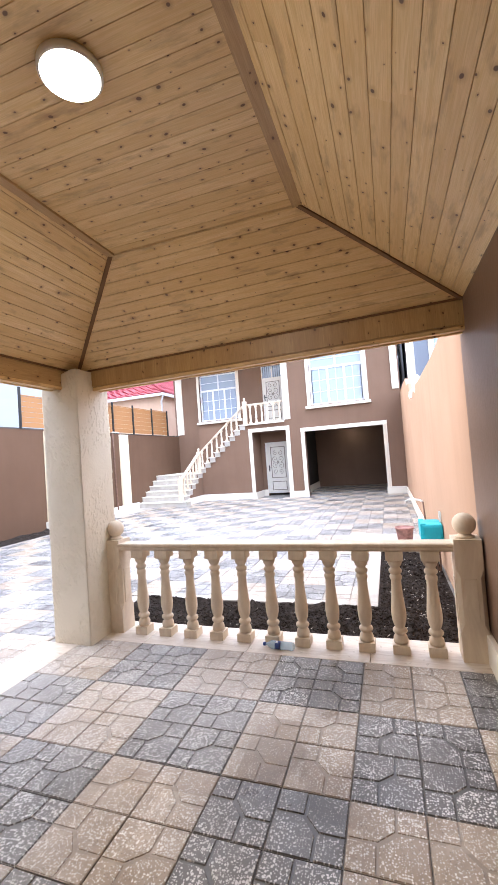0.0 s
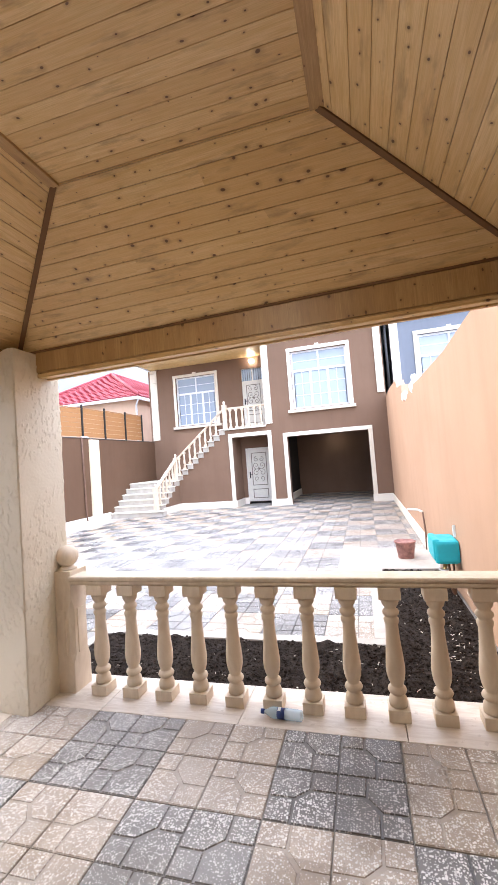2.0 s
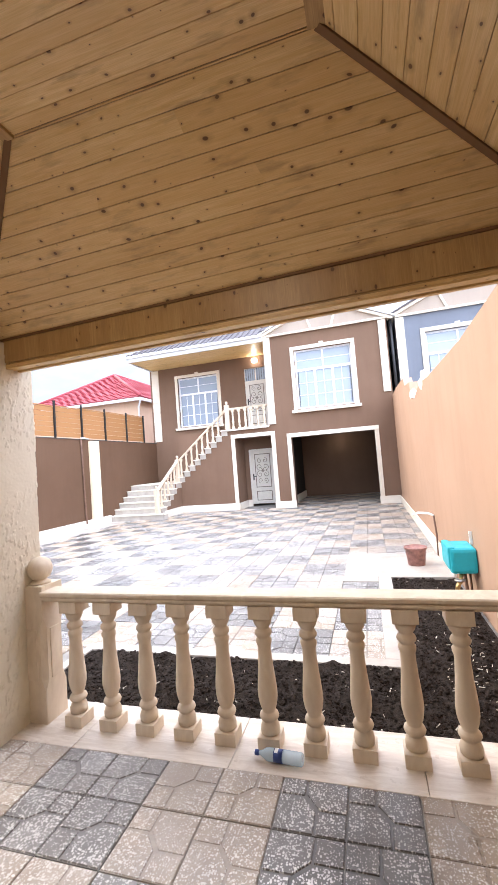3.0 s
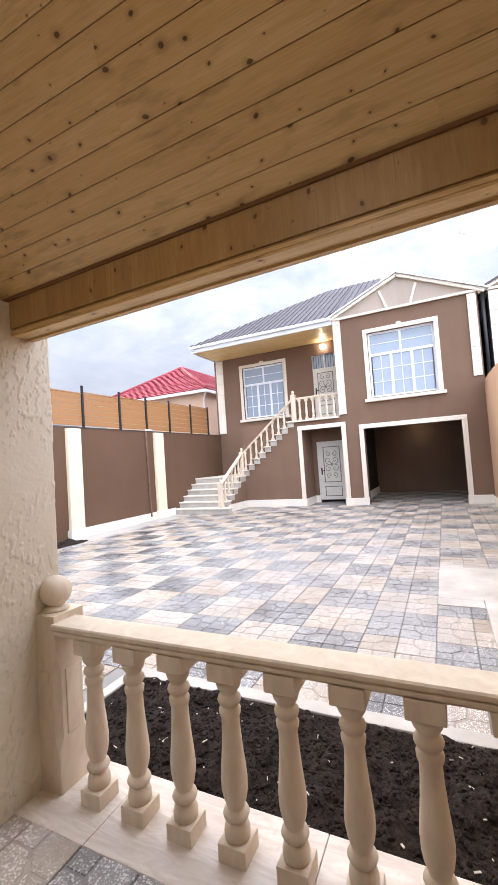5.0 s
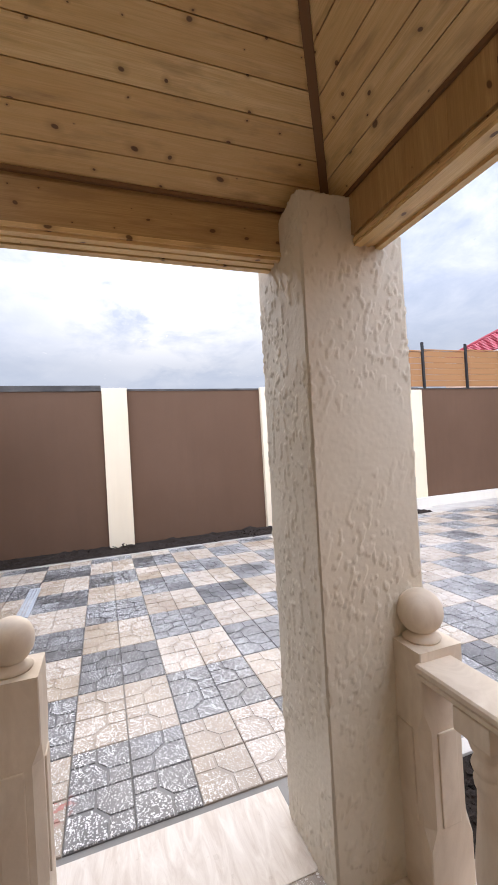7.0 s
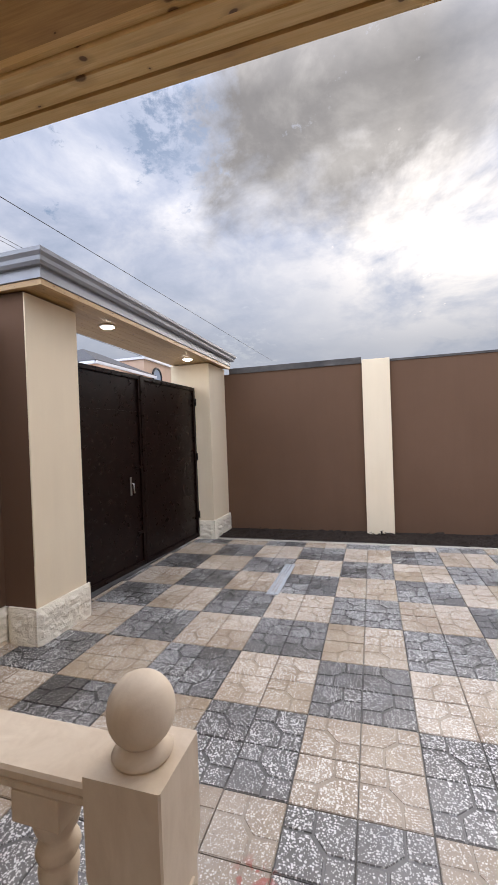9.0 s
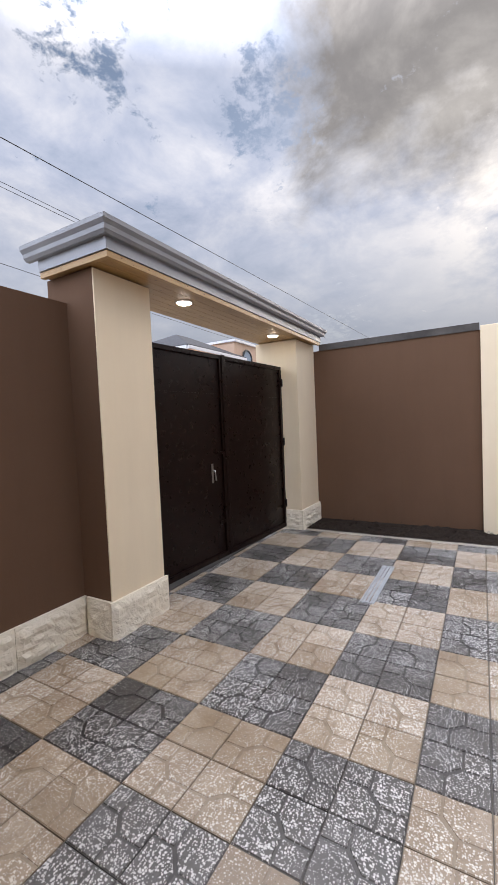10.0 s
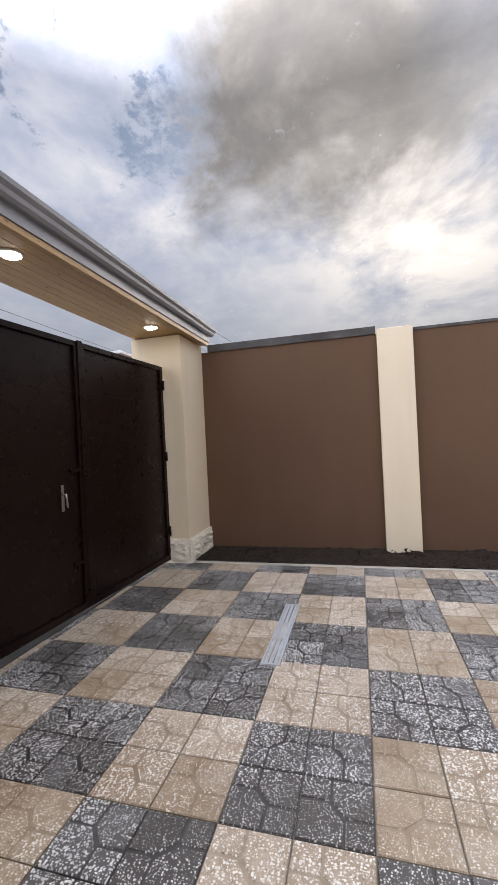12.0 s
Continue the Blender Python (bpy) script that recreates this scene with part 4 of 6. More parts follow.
ME_BAL = baluster_mesh(0.75)
YB = 3.262
rail_n = thing("stone_balustrade", (-1.0, YB, 0), "sand coloured stone balustrade with ball-topped posts", "balustrade", "balustrades")
post(rail_n, -2.522, YB + 0.032, 0.002)
post(rail_n, 0.445, YB, 0.002)
handrail(rail_n, (-2.437, YB, 0.812), (0.36, YB, 0.812))
for k in range(11):
    linked("baluster", ME_BAL, rail_n, (-2.243 + 0.2445 * k, YB, 0.002))
rail_w = thing("stone_balustrade", (-2.83, 0.7, 0), "sand coloured stone balustrade beside the entrance step", "balustrade", "balustrades")
post(rail_w, -2.83, 1.965, 0.002, 0.89, 0.17, 0.074)
handrail(rail_w, (-2.83, SY, 0.865), (-2.83, 1.882, 0.865))
ME_BAL_W = baluster_mesh(0.803)
for k in range(10):
    linked("baluster", ME_BAL_W, rail_w, (-2.83, 1.74 - 0.243 * k, 0.002))

# ---- house ----
house = thing("house", (-4.3, F, ZC), "two storey chocolate brown house with ivory trim and a garage", "house")
GX0, GX1, GZ = -2.91, -0.11, 2.335          # garage opening
NX0, NX1, NZ = -4.976, -3.614, 2.479        # porch niche opening
W1 = (-2.58, -0.63, 3.29, 5.36)             # right window opening
LZ = 2.82                                   # upper landing
bm = bmesh.new()
wall_with_holes(bm, -7.25, EX + 0.02, -0.3, LZ, F, F + 0.3, [(GX0, GX1, -0.3, GZ), (NX0, NX1, -0.3, NZ)])
part("lower_wall", bm, M_HOUSE, house)
bm = bmesh.new()
wall_with_holes(bm, -3.63, EX + 0.02, LZ, 6.0, F, F + 0.3, [W1])
part("upper_wall", bm, M_HOUSE, house)
part("porch_side", boxes((-3.63, -3.33, F + 0.302, R, LZ, 5.85)), M_HOUSE, house)
W2 = (-7.90, -6.10, 3.28, 5.37)
bm = bmesh.new()
wall_with_holes(bm, -9.2, -3.3, -0.3, 5.86, R, R + 0.3, [W2, (-4.93, -4.05, 3.0, 5.38)])
part("back_wall", bm, M_HOUSE, house)
part("body", boxes((-9.2, EX, R + 2.5, 26, -0.3, 5.9), (-9.2, -8.95, R + 0.302, R + 2.5, -0.3, 5.9), (EX - 0.2, EX + 0.02, F + 0.302, R + 2.5, 2.9, 5.9)), M_HOUSE, house)
part("upper_floor", boxes((-9.2, EX, R + 0.302, R + 2.5, 2.75, 2.95), (-3.32, EX - 0.22, F + 0.302, R + 0.3, 2.75, 2.95)), M_CURTAIN, house)
part("room_back", boxes((-8.9, EX - 0.25, R + 2.40, R + 2.49, 2.96, 5.9)), M_CURTAIN, house)
part("room_ceiling", boxes((-8.9, EX - 0.25, R + 0.31, R + 2.38, 5.80, 5.88), (-3.3, EX - 0.25, F + 0.31, R + 0.3, 5.80, 5.88)), M_CURTAIN, house)
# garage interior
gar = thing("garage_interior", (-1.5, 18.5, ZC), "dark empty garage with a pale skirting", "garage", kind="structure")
part("side_wall", boxes((-3.35, -3.2, F + 0.303, 21.2, -0.3, 2.74)), M_SHADED_ROOM, gar)
part("side_wall", boxes((0.20, 0.33, F + 0.303, 21.2, -0.3, 2.74)), M_SHADED_ROOM, gar)
part("back_wall", boxes((-3.35, 0.33, 21.2, 21.4, -0.3, 2.74)), M_SHADED_ROOM, gar)
part("ceiling", boxes((-3.35, 0.33, F + 0.303, 21.2, 2.60, 2.74)), M_SHADED_ROOM, gar)
part("skirting", boxes((-3.19, 0.19, 21.15, 21.197, -0.2, 0.16), (-3.197, -3.15, F + 0.4, 21.14, -0.2, 0.16), (0.15, 0.197, F + 0.4, 21.14, -0.2, 0.16)), M_PLINTH, gar)
# porch niche
part("niche_lining", boxes((NX0 - 0.2, NX0 - 0.003, F + 0.302, 16.3, -0.3, 2.7), (NX1 + 0.003, NX1 + 0.2, F + 0.302, 16.3, -0.3, 2.7), (NX0, NX1, F + 0.302, 16.3, NZ + 0.02, 2.7)), M_HOUSE, house)
bm = bmesh.new()
wall_with_holes(bm, NX0 - 0.2, NX1 + 0.2, -0.3, 2.7, 16.303, 16.45, [(-4.77, -3.88, -0.3, 2.03)])
part("niche_back", bm, M_HOUSE, house)
for r in ((NX0 - 0.003, NX0 + 0.03, F + 0.02, 16.3), (NX0 + 0.03, -4.78, 16.26, 16.30), (-3.87, NX1, 16.26, 16.30)):
    part("niche_plinth", boxes((*r, -0.2, 0.14)), M_PLINTH, house)


def moulded(a, b, inner, out, w):
    """A stepped stone moulding from a to b, its thick edge on the inner side."""
    a, b, inner, out = (Vector(v) for v in (a, b, inner, out))
    prof = [(0, 0.002), (w, 0.002), (w, 0.032), (w * 0.72, 0.040), (w * 0.40, 0.040), (w * 0.36, 0.058), (0, 0.058)]
    bm = bmesh.new()
    ra = [bm.verts.new(a - inner * p + out * q) for p, q in prof]
    rb = [bm.verts.new(b - inner * p + out * q) for p, q in prof]
    bm.faces.new(ra), bm.faces.new(rb[::-1])
    for i in range(len(prof)):
        j = (i + 1) % len(prof)
        bm.faces.new((ra[i], rb[i], rb[j], ra[j]))
    return bm


def surround(name, x0, x1, z0, z1, w, y, sill=False, head=0.0, owner=None):
    """An ivory moulded frame round an opening on a wall at y."""
    owner = owner or house
    ob = part(name, moulded((x0 - w, y, z1), (x1 + w, y, z1), (0, 0, -1), (0, -1, 0), w), M_TRIM, owner, "ivory stone surround")
    part("jamb", moulded((x0, y, z0), (x0, y, z1 - 0.001), (1, 0, 0), (0, -1, 0), w), M_TRIM, ob)
    part("jamb", moulded((x1, y, z0), (x1, y, z1 - 0.001), (-1, 0, 0), (0, -1, 0), w), M_TRIM, ob)
    if head:
        part("keystone", boxes(((x0 + x1) / 2 - head, (x0 + x1) / 2 + head, y - 0.075, y - 0.002, z1 + w * 0.2, z1 + w + 0.05), bevel=0.006), M_TRIM, ob)
    if sill:
        part("sill", boxes((x0 - w - 0.07, x1 + w + 0.07, y - 0.10, y - 0.002, z0 - 0.10, z0 - 0.002), bevel=0.008), M_TRIM, ob)
    return ob


surround("garage_surround", GX0, GX1, 0.12, GZ, 0.14, F)
surround("niche_surround", NX0, NX1, 0.12, NZ, 0.14, F)
surround("window_surround", W1[0], W1[1], W1[2] - 0.03, W1[3], 0.13, F, True, 0.07)
surround("window_surround", W2[0], W2[1], W2[2] - 0.03, W2[3], 0.12, R, True, 0.07)
for r in ((GX0 - 0.17, GX0 + 0.02, -0.2, 0.14), (GX1 - 0.02, EX - 0.03, -0.2, 0.14), (NX1 - 0.02, GX0 - 0.172, -0.2, 0.13), (-7.22, NX0 + 0.02, -0.2, 0.14)):
    part("plinth", boxes((r[0], r[1], F - 0.075 if r[0] != -7.22 else F - 0.05, F - 0.002, r[2], r[3]), bevel=0.004), M_PLINTH, house)


def quoin(x0, x1, y, z0, z1, owner=None):
    z = z0
    while z < z1 - 0.05:
        e = min(z + 0.42, z1)
        part("quoin_block", boxes((x0, x1, y - 0.05, y - 0.002, z + 0.003, e - 0.003), bevel=0.006), M_TRIM, owner or house)
        z = e


quoin(-3.645, -3.40, F, 2.86, 5.98)
quoin(0.30, 0.53, F, 3.55, 5.95)
quoin(-9.10, -8.78, R, 2.76, 5.84)


def window_unit(name, x0, x1, z0, z1, y, owner=None):
    """A white three-light casement with a two-light transom and glazing bars."""
    w = part(name, boxes((x0, x0 + 0.06, y, y + 0.07, z0, z1), (x1 - 0.06, x1, y, y + 0.07, z0, z1), (x0 + 0.06, x1 - 0.06, y, y + 0.07, z0, z0 + 0.06), (x0 + 0.06, x1 - 0.06, y, y + 0.07, z1 - 0.06, z1)), M_PVC, owner or house, "white window with glazing bars")
    zt = z0 + (z1 - z0) * 0.66
    part("transom", boxes((x0 + 0.06, x1 - 0.06, y - 0.003, y + 0.068, zt - 0.04, zt + 0.04)), M_PVC, w)
    xm = (x0 + x1) / 2
    part("mullion", boxes((xm - 0.03, xm + 0.03, y - 0.002, y + 0.067, zt + 0.04, z1 - 0.06)), M_PVC, w)
    third = (x1 - x0 - 0.12) / 3
    for k in (1, 2):
        xk = x0 + 0.06 + third * k
        part("mullion", boxes((xk - 0.04, xk + 0.04, y - 0.002, y + 0.067, z0 + 0.06, zt - 0.04)), M_PVC, w)
    lights = [(x0 + 0.06 + third * k + 0.035, x0 + 0.06 + third * (k + 1) - 0.035, z0 + 0.06, zt - 0.04, 2, 3) for k in range(3)]
    lights += [(x0 + 0.06, xm - 0.03, zt + 0.04, z1 - 0.06, 1, 2), (xm + 0.03, x1 - 0.06, zt + 0.04, z1 - 0.06, 1, 2)]
    for a, b, c, d, nx, nz in lights:
        p = part("pane", boxes((a, b, y + 0.030, y + 0.040, c, d)), M_GLASS, w)
        bm = bmesh.new()
        for i in range(1, nx):
            box(bm, a + (b - a) * i / nx - 0.011, a + (b - a) * i / nx + 0.011, y + 0.018, y + 0.029, c, d)
        for i in range(1, nz):
            box(bm, a, b, y + 0.017, y + 0.028, c + (d - c) * i / nz - 0.011, c + (d - c) * i / nz + 0.011)
        part("glazing_bar", bm, M_PVC, w)
    return w


window_unit("window", W1[0] + 0.003, W1[1] - 0.003, W1[2], W1[3] - 0.003, F + 0.08)
window_unit("window", W2[0] + 0.003, W2[1] - 0.003, W2[2], W2[3] - 0.003, R + 0.08)


def scroll(bm, cx, cz, y, r, turn, flip):
    pts = []
    for k in range(22):
        a = turn + flip * k * 0.36
        rr = r * (1 - k / 25)
        pts.append((cx + rr * math.cos(a), y, cz + rr * math.sin(a)))
    tube(bm, pts, 0.010, 6)


def steel_door(x0, x1, z0, z1, y, transom):
    d = part("door", boxes((x0, x1, y, y + 0.05, z0, z1 - transom)), M_DOOR, house, "closed ivory steel door with scrollwork")
    bm = boxes((x0 - 0.05, x0 - 0.002, y - 0.02, y + 0.06, z0, z1 + 0.05), (x1 + 0.002, x1 + 0.05, y - 0.02, y + 0.06, z0, z1 + 0.05), (x0 - 0.002, x1 + 0.002, y - 0.02, y + 0.06, z1 + 0.002, z1 + 0.05))
    part("door_frame", bm, M_DOOR, d)
    top, w = z1 - transom, x1 - x0
    cx = (x0 + x1) / 2 + 0.02
    for a, b in ((z0 + 0.62, top - 0.14), (z0 + 0.12, z0 + 0.48)):
        bm = bmesh.new()
        px0, px1 = x0 + 0.16, x1 - 0.10
        for q in ((px0, px0 + 0.025, a, b), (px1 - 0.025, px1, a, b), (px0 + 0.025, px1 - 0.025, a, a + 0.025), (px0 + 0.025, px1 - 0.025, b - 0.025, b)):
            box(bm, q[0], q[1], y - 0.018, y - 0.001, q[2], q[3])
        part("panel_moulding", bm, M_DOOR_IRON, d)
    part("lower_panel", boxes((x0 + 0.26, x1 - 0.20, y - 0.02, y - 0.001, z0 + 0.22, z0 + 0.38), bevel=0.006), M_DOOR, d)
    bm = bmesh.new()
    mz, r = (z0 + 0.62 + top - 0.14) / 2, 0.13
    for sx in (-1, 1):
        for sz in (-1, 1):
            scroll(bm, cx + sx * 0.12, mz + sz * 0.14, y - 0.012, r, math.pi / 2 if sz < 0 else -math.pi / 2, sx * sz)
            scroll(bm, cx + sx * 0.10, mz + sz * 0.38, y - 0.012, r * 0.8, -math.pi / 2 if sz < 0 else math.pi / 2, -sx * sz)
    for k in range(6):
        a = k * math.pi / 3
        tube(bm, [(cx, y - 0.012, mz), (cx + 0.09 * math.cos(a), y - 0.018, mz + 0.09 * math.sin(a))], 0.012, 6)
    part("scrollwork", bm, M_DOOR_IRON, d, "antique scrollwork")
    bm = boxes((x0 + 0.055, x0 + 0.10, y - 0.014, y - 0.001, z0 + 0.90, z0 + 1.15), (x0 + 0.065, x0 + 0.20, y - 0.05, y - 0.03, z0 + 1.03, z0 + 1.055), (x0 + 0.07, x0 + 0.09, y - 0.05, y - 0.002, z0 + 1.03, z0 + 1.05))
    part("door_handle", bm, M_BLACK, d, "black lever handle")
    if transom:
        t = part("transom_pane", boxes((x0, x1, y + 0.02, y + 0.03, top + 0.03, z1)), M_GLASS, d)
        bm = bmesh.new()
        box(bm, x0, x1, y, y + 0.05, top, top + 0.03)
        box(bm, cx - 0.03, cx + 0.02, y, y + 0.05, top + 0.03, z1)
        part("transom_bar", bm, M_DOOR, d)
        bm = bmesh.new()
        for k in range(9):
            xx = x0 + 0.06 + (w - 0.12) * k / 8
            tube(bm, [(xx, y + 0.005, top + 0.03), (xx, y + 0.005, z1)], 0.008, 6)
        part("grille", bm, M_BLACK, d)
    return d


steel_door(-4.76, -3.89, -0.02, 2.02, 16.32, 0.0)
steel_door(-4.92, -4.06, 3.0, 5.37, R + 0.05, 0.52)

# porch soffit, eaves and roofs
bm = bmesh.new()
boards(bm, (-9.05, R, 5.86), (-3.65, R, 5.86), (-9.05, F - 0.05, 5.86), (-3.65, F - 0.05, 5.86))
part("soffit", bm, M_PINE, house, "pine boarded porch soffit")["kind"] = "stuff"
part("fascia", boxes((-9.14, -3.66, F - 0.12, F - 0.052, 5.84, 6.03), (-9.14, -9.07, F - 0.05, R + 0.3, 5.84, 6.03)), M_FASCIA, house, "white metal fascia")
part("gutter", boxes((-9.20, -3.66, F - 0.20, F - 0.123, 5.98, 6.09), bevel=0.015), M_FASCIA, house, "white metal gutter")


def ribbed(name, quad, pitch, parent, material, rib=0.028):
    """A ribbed sheet on a quad or triangle: low edge a to b, high edge c to d."""
    a, b, c, d = (Vector(v) for v in quad)
    n = (b - a).cross(c - a).normalized()
    n = n if n.z > 0 else -n
    bm = bmesh.new()
    slab(bm, [a, b, d, c] if (d - c).length > 1e-4 else [a, b, c], -n, 0.04)
    sheet = part(name, bm, material, parent)
    u = (b - a).normalized()
    up = (c - a) - u * (c - a).dot(u)
    height, L = up.length, (b - a).length
    up.normalize()
    c0, d0 = (c - a).dot(u), (d - a).dot(u)
    k = pitch / 2
    while k < L:
        t = 1.0
        if k < c0:
            t = min(t, k / c0)
        if k > d0:
            t = min(t, (L - k) / (L - d0))
        if t > 0.02:
            p = a + u * k + n * rib / 2
            part("rib", bar(bmesh.new(), p, p + up * height * t, 0.05, rib, up=n), material, sheet)
        k += pitch
    return sheet


RZ = 9.08
ribbed("roof_front", ((-9.2, F - 0.2, 6.08), (-3.8, F - 0.2, 6.08), (-4.77, 20.2, RZ), (-3.8, 20.2, RZ)), 0.22, house, M_ROOF)
ribbed("roof_behind_gable", ((-3.8, F + 0.25, 6.33), (-1.0, F + 0.25, 6.33), (-3.8, 20.2, RZ), (-2.6, 20.2, RZ)), 0.22, house, M_ROOF)
ribbed("roof_side", ((-9.2, 26.0, 6.08), (-9.2, F - 0.2, 6.08), (-4.77, 20.2, RZ), (-4.77, 20.2, RZ)), 0.22, house, M_ROOF)
# street gable over the garage
AX, AZ = -1.56, 6.93
bm = bmesh.new()
prism(bm, [(-3.66, 6.0), (0.56, 6.0), (AX, AZ)], F - 0.02, F + 0.2)
part("gable", bm, M_GABLE, house, "taupe gable panel")
bm = bmesh.new()
bar(bm, (-3.70, F - 0.05, 6.0), (0.60, F - 0.05, 6.0), 0.06, 0.07)
for s, e in (((-3.85, 5.95), (AX, AZ + 0.06)), ((0.75, 5.95), (AX, AZ + 0.06))):
    bar(bm, (s[0], F - 0.06, s[1]), (e[0], F - 0.06, e[1]), 0.10, 0.09)
for x0, z0, x1, z1 in ((-2.10, 6.62, -1.90, 6.03), (-1.02, 6.62, -1.22, 6.03)):
    bar(bm, (x0, F - 0.045, z0), (x1, F - 0.045, z1), 0.04, 0.07)
part("gable_trim", bm, M_TRIM, house, "ivory gable boards")
bm = bmesh.new()
for s in ((-3.95, 5.97), (0.85, 5.97)):
    slab(bm, [(s[0], F - 0.16, s[1]), (AX, F - 0.16, AZ + 0.12), (AX, 20, AZ + 0.12), (s[0], 20, s[1])], (0, 0, 1), 0.05)
part("gable_roof", bm, M_FASCIA, house, "pale metal gable roof")

# porch lamp and garage lamp
for name, x, y, z, r, label in (("porch_light", -4.43, R - 0.10, 5.66, 0.11, "lit round white porch light"), ("garage_light", -1.46, F + 3.6, 2.595, 0.10, "lit round garage ceiling light")):
    t = thing(name, (x, y, z), label, "light")
    if name == "porch_light":
        bm = lathe(bmesh.new(), [(0.02, -0.10), (0.08, -0.085), (r, -0.03), (r, 0.03), (0.07, 0.06)], (x, y, z), 24)
        part("base", boxes((x - 0.05, x + 0.05, y + 0.05, R - 0.002, z - 0.04, z + 0.05)), M_WHITE, t)
    else:
        bm = lathe(bmesh.new(), [(0.02, -0.04), (r, -0.03), (r, 0.0)], (x, y, z), 24)
    part("diffuser", bm, M_LAMP_SMALL, t, "", True)

# ---- house stairs ----
stairs = thing("stone_stairs", (-7.6, 14.4, ZC), "pale stone stairs in two flights with a balustrade", "stairs", kind="structure")
RISE, X1 = 0.19, -7.22
for k in range(6):
    y0 = 13.38 + 0.275 * k
    z1 = ZC + RISE * (k + 1)
    x_right = -7.05 if k == 0 else X1
    s = part("riser", boxes((WX + 0.003, x_right, y0, F + 0.0 if k == 5 else y0 + 0.30, -0.3 if k == 0 else z1 - RISE - 0.02, z1 - 0.035)), M_PALE_CEMENT, stairs)
    part("tread", boxes((WX + 0.003, x_right + 0.03, y0 - 0.035, (R - 0.003) if k == 5 else y0 + 0.30, z1 - 0.034, z1), bevel=0.005), M_PLINTH, stairs)
part("flight_base", boxes((WX + 0.003, X1 - 0.002, 13.7, F + 0.28, -0.3, 0.05)), M_HOUSE, stairs)
part("side_wall", boxes((X1 - 0.05, X1 - 0.004, 13.66, F - 0.001, -0.3, 0.26), (X1 - 0.05, X1 - 0.004, 14.2, F - 0.001, 0.26, 0.62), (X1 - 0.05, X1 - 0.004, 14.75, F - 0.001, 0.62, 1.0)), M_HOUSE, stairs)
part("side_plinth", boxes((X1 - 0.004, X1 + 0.03, 13.75, F - 0.08, -0.2, 0.14)), M_PLINTH, stairs)
LZ1 = ZC + RISE * 6                          # half landing
N2 = 9
rise2, go2 = (LZ - LZ1) / N2, (7.28 - 5.24) / N2
for k in range(N2):
    xa = -7.28 + go2 * k
    zt = LZ1 + rise2 * (k + 1)
    part("tread", boxes((xa - 0.03, xa + go2 + 0.0, F - 0.10, R - 0.003, zt - 0.035, zt), bevel=0.005), M_PLINTH, stairs)
    part("riser", boxes((xa, xa + go2 - 0.003, F - 0.04, R - 0.005, zt - rise2 - 0.01, zt - 0.036)), M_PALE_CEMENT, stairs)
part("upper_landing", boxes((-5.24, -3.66, F - 0.10, R - 0.003, LZ - 0.05, LZ), bevel=0.005), M_PLINTH, stairs)
part("threshold", boxes((-5.1, -3.66, R - 0.35, R - 0.004, LZ + 0.002, 2.99), bevel=0.005), M_PLINTH, stairs)
part("stringer", prism(bmesh.new(), [(-7.22, 0.8), (-7.22, LZ1), (-5.24, LZ - 0.06), (-5.24, 0.8)], F - 0.005, F - 0.002), M_HOUSE, stairs)
srail = thing("stair_balustrade", (-6.5, F, 1.2), "sand coloured stone stair balustrade", "balustrade", "balustrades")
ME_SB = baluster_mesh(0.66, 0.85)
post(srail, X1 - 0.12, 13.50, ZC + RISE, 0.80, 0.15, 0.055)
post(srail, X1 - 0.10, F - 0.02, LZ1 + 0.0, 0.86, 0.15, 0.062)
post(srail, -5.20, F - 0.02, LZ + 0.002, 0.90, 0.15, 0.062)
handrail(srail, (X1 - 0.12, 13.55, ZC + RISE + 0.80), (X1 - 0.10, F - 0.08, LZ1 + 0.80), 0.12)
handrail(srail, (X1 - 0.02, F - 0.02, LZ1 + 0.86), (-5.27, F - 0.02, LZ + 0.76), 0.11)
handrail(srail, (-5.12, F - 0.02, LZ + 0.78), (-3.66, F - 0.02, LZ + 0.78), 0.11)
for k in range(1, 6):
    linked("baluster", ME_SB, srail, (X1 - 0.12, 13.52 + 0.275 * k, ZC + RISE * (k + 1)))
for k in range(N2 - 1):
    linked("baluster", ME_SB, srail, (-7.28 + go2 * (k + 0.5), F - 0.03, LZ1 + rise2 * (k + 1)))
ME_UP = baluster_mesh(0.72, 0.85)
for k in range(6):
    linked("baluster", ME_UP, srail, (-4.98 + 0.235 * k, F - 0.03, LZ))

# ---- gate ----
for x0, x1, yf, side, label in ((-5.38, -4.775, -0.235, M_BROWN, "tall gate pillar with cream face and brown side"), (-9.095, -8.36, -0.10, M_CREAM, "tall cream gate pillar on a stone base")):
    p = thing("gate_pillar", ((x0 + x1) / 2, yf - 0.3, ZC), label, "pillar", "gate pillars")
    part("shaft", boxes((x0, x1, -0.79, yf - 0.012, -0.3, 2.80), bevel=0.006), side, p)
    part("face", boxes((x0 - (0.0 if side is M_CREAM else 0.001), x1, yf - 0.012, yf, -0.1, 2.79)), M_CREAM, p)
    part("stone_base", split_block((x0 - 0.025, yf), (x1 + 0.034, yf), (0, 1), -0.2, 0.20, 0.04), M_SPLIT, p, "cream split-face stone base")
    part("stone_base", split_block((x1, SY + 0.046 if side is M_BROWN else -0.7), (x1, yf), (1, 0), -0.2, 0.20, 0.04), M_SPLIT, p)
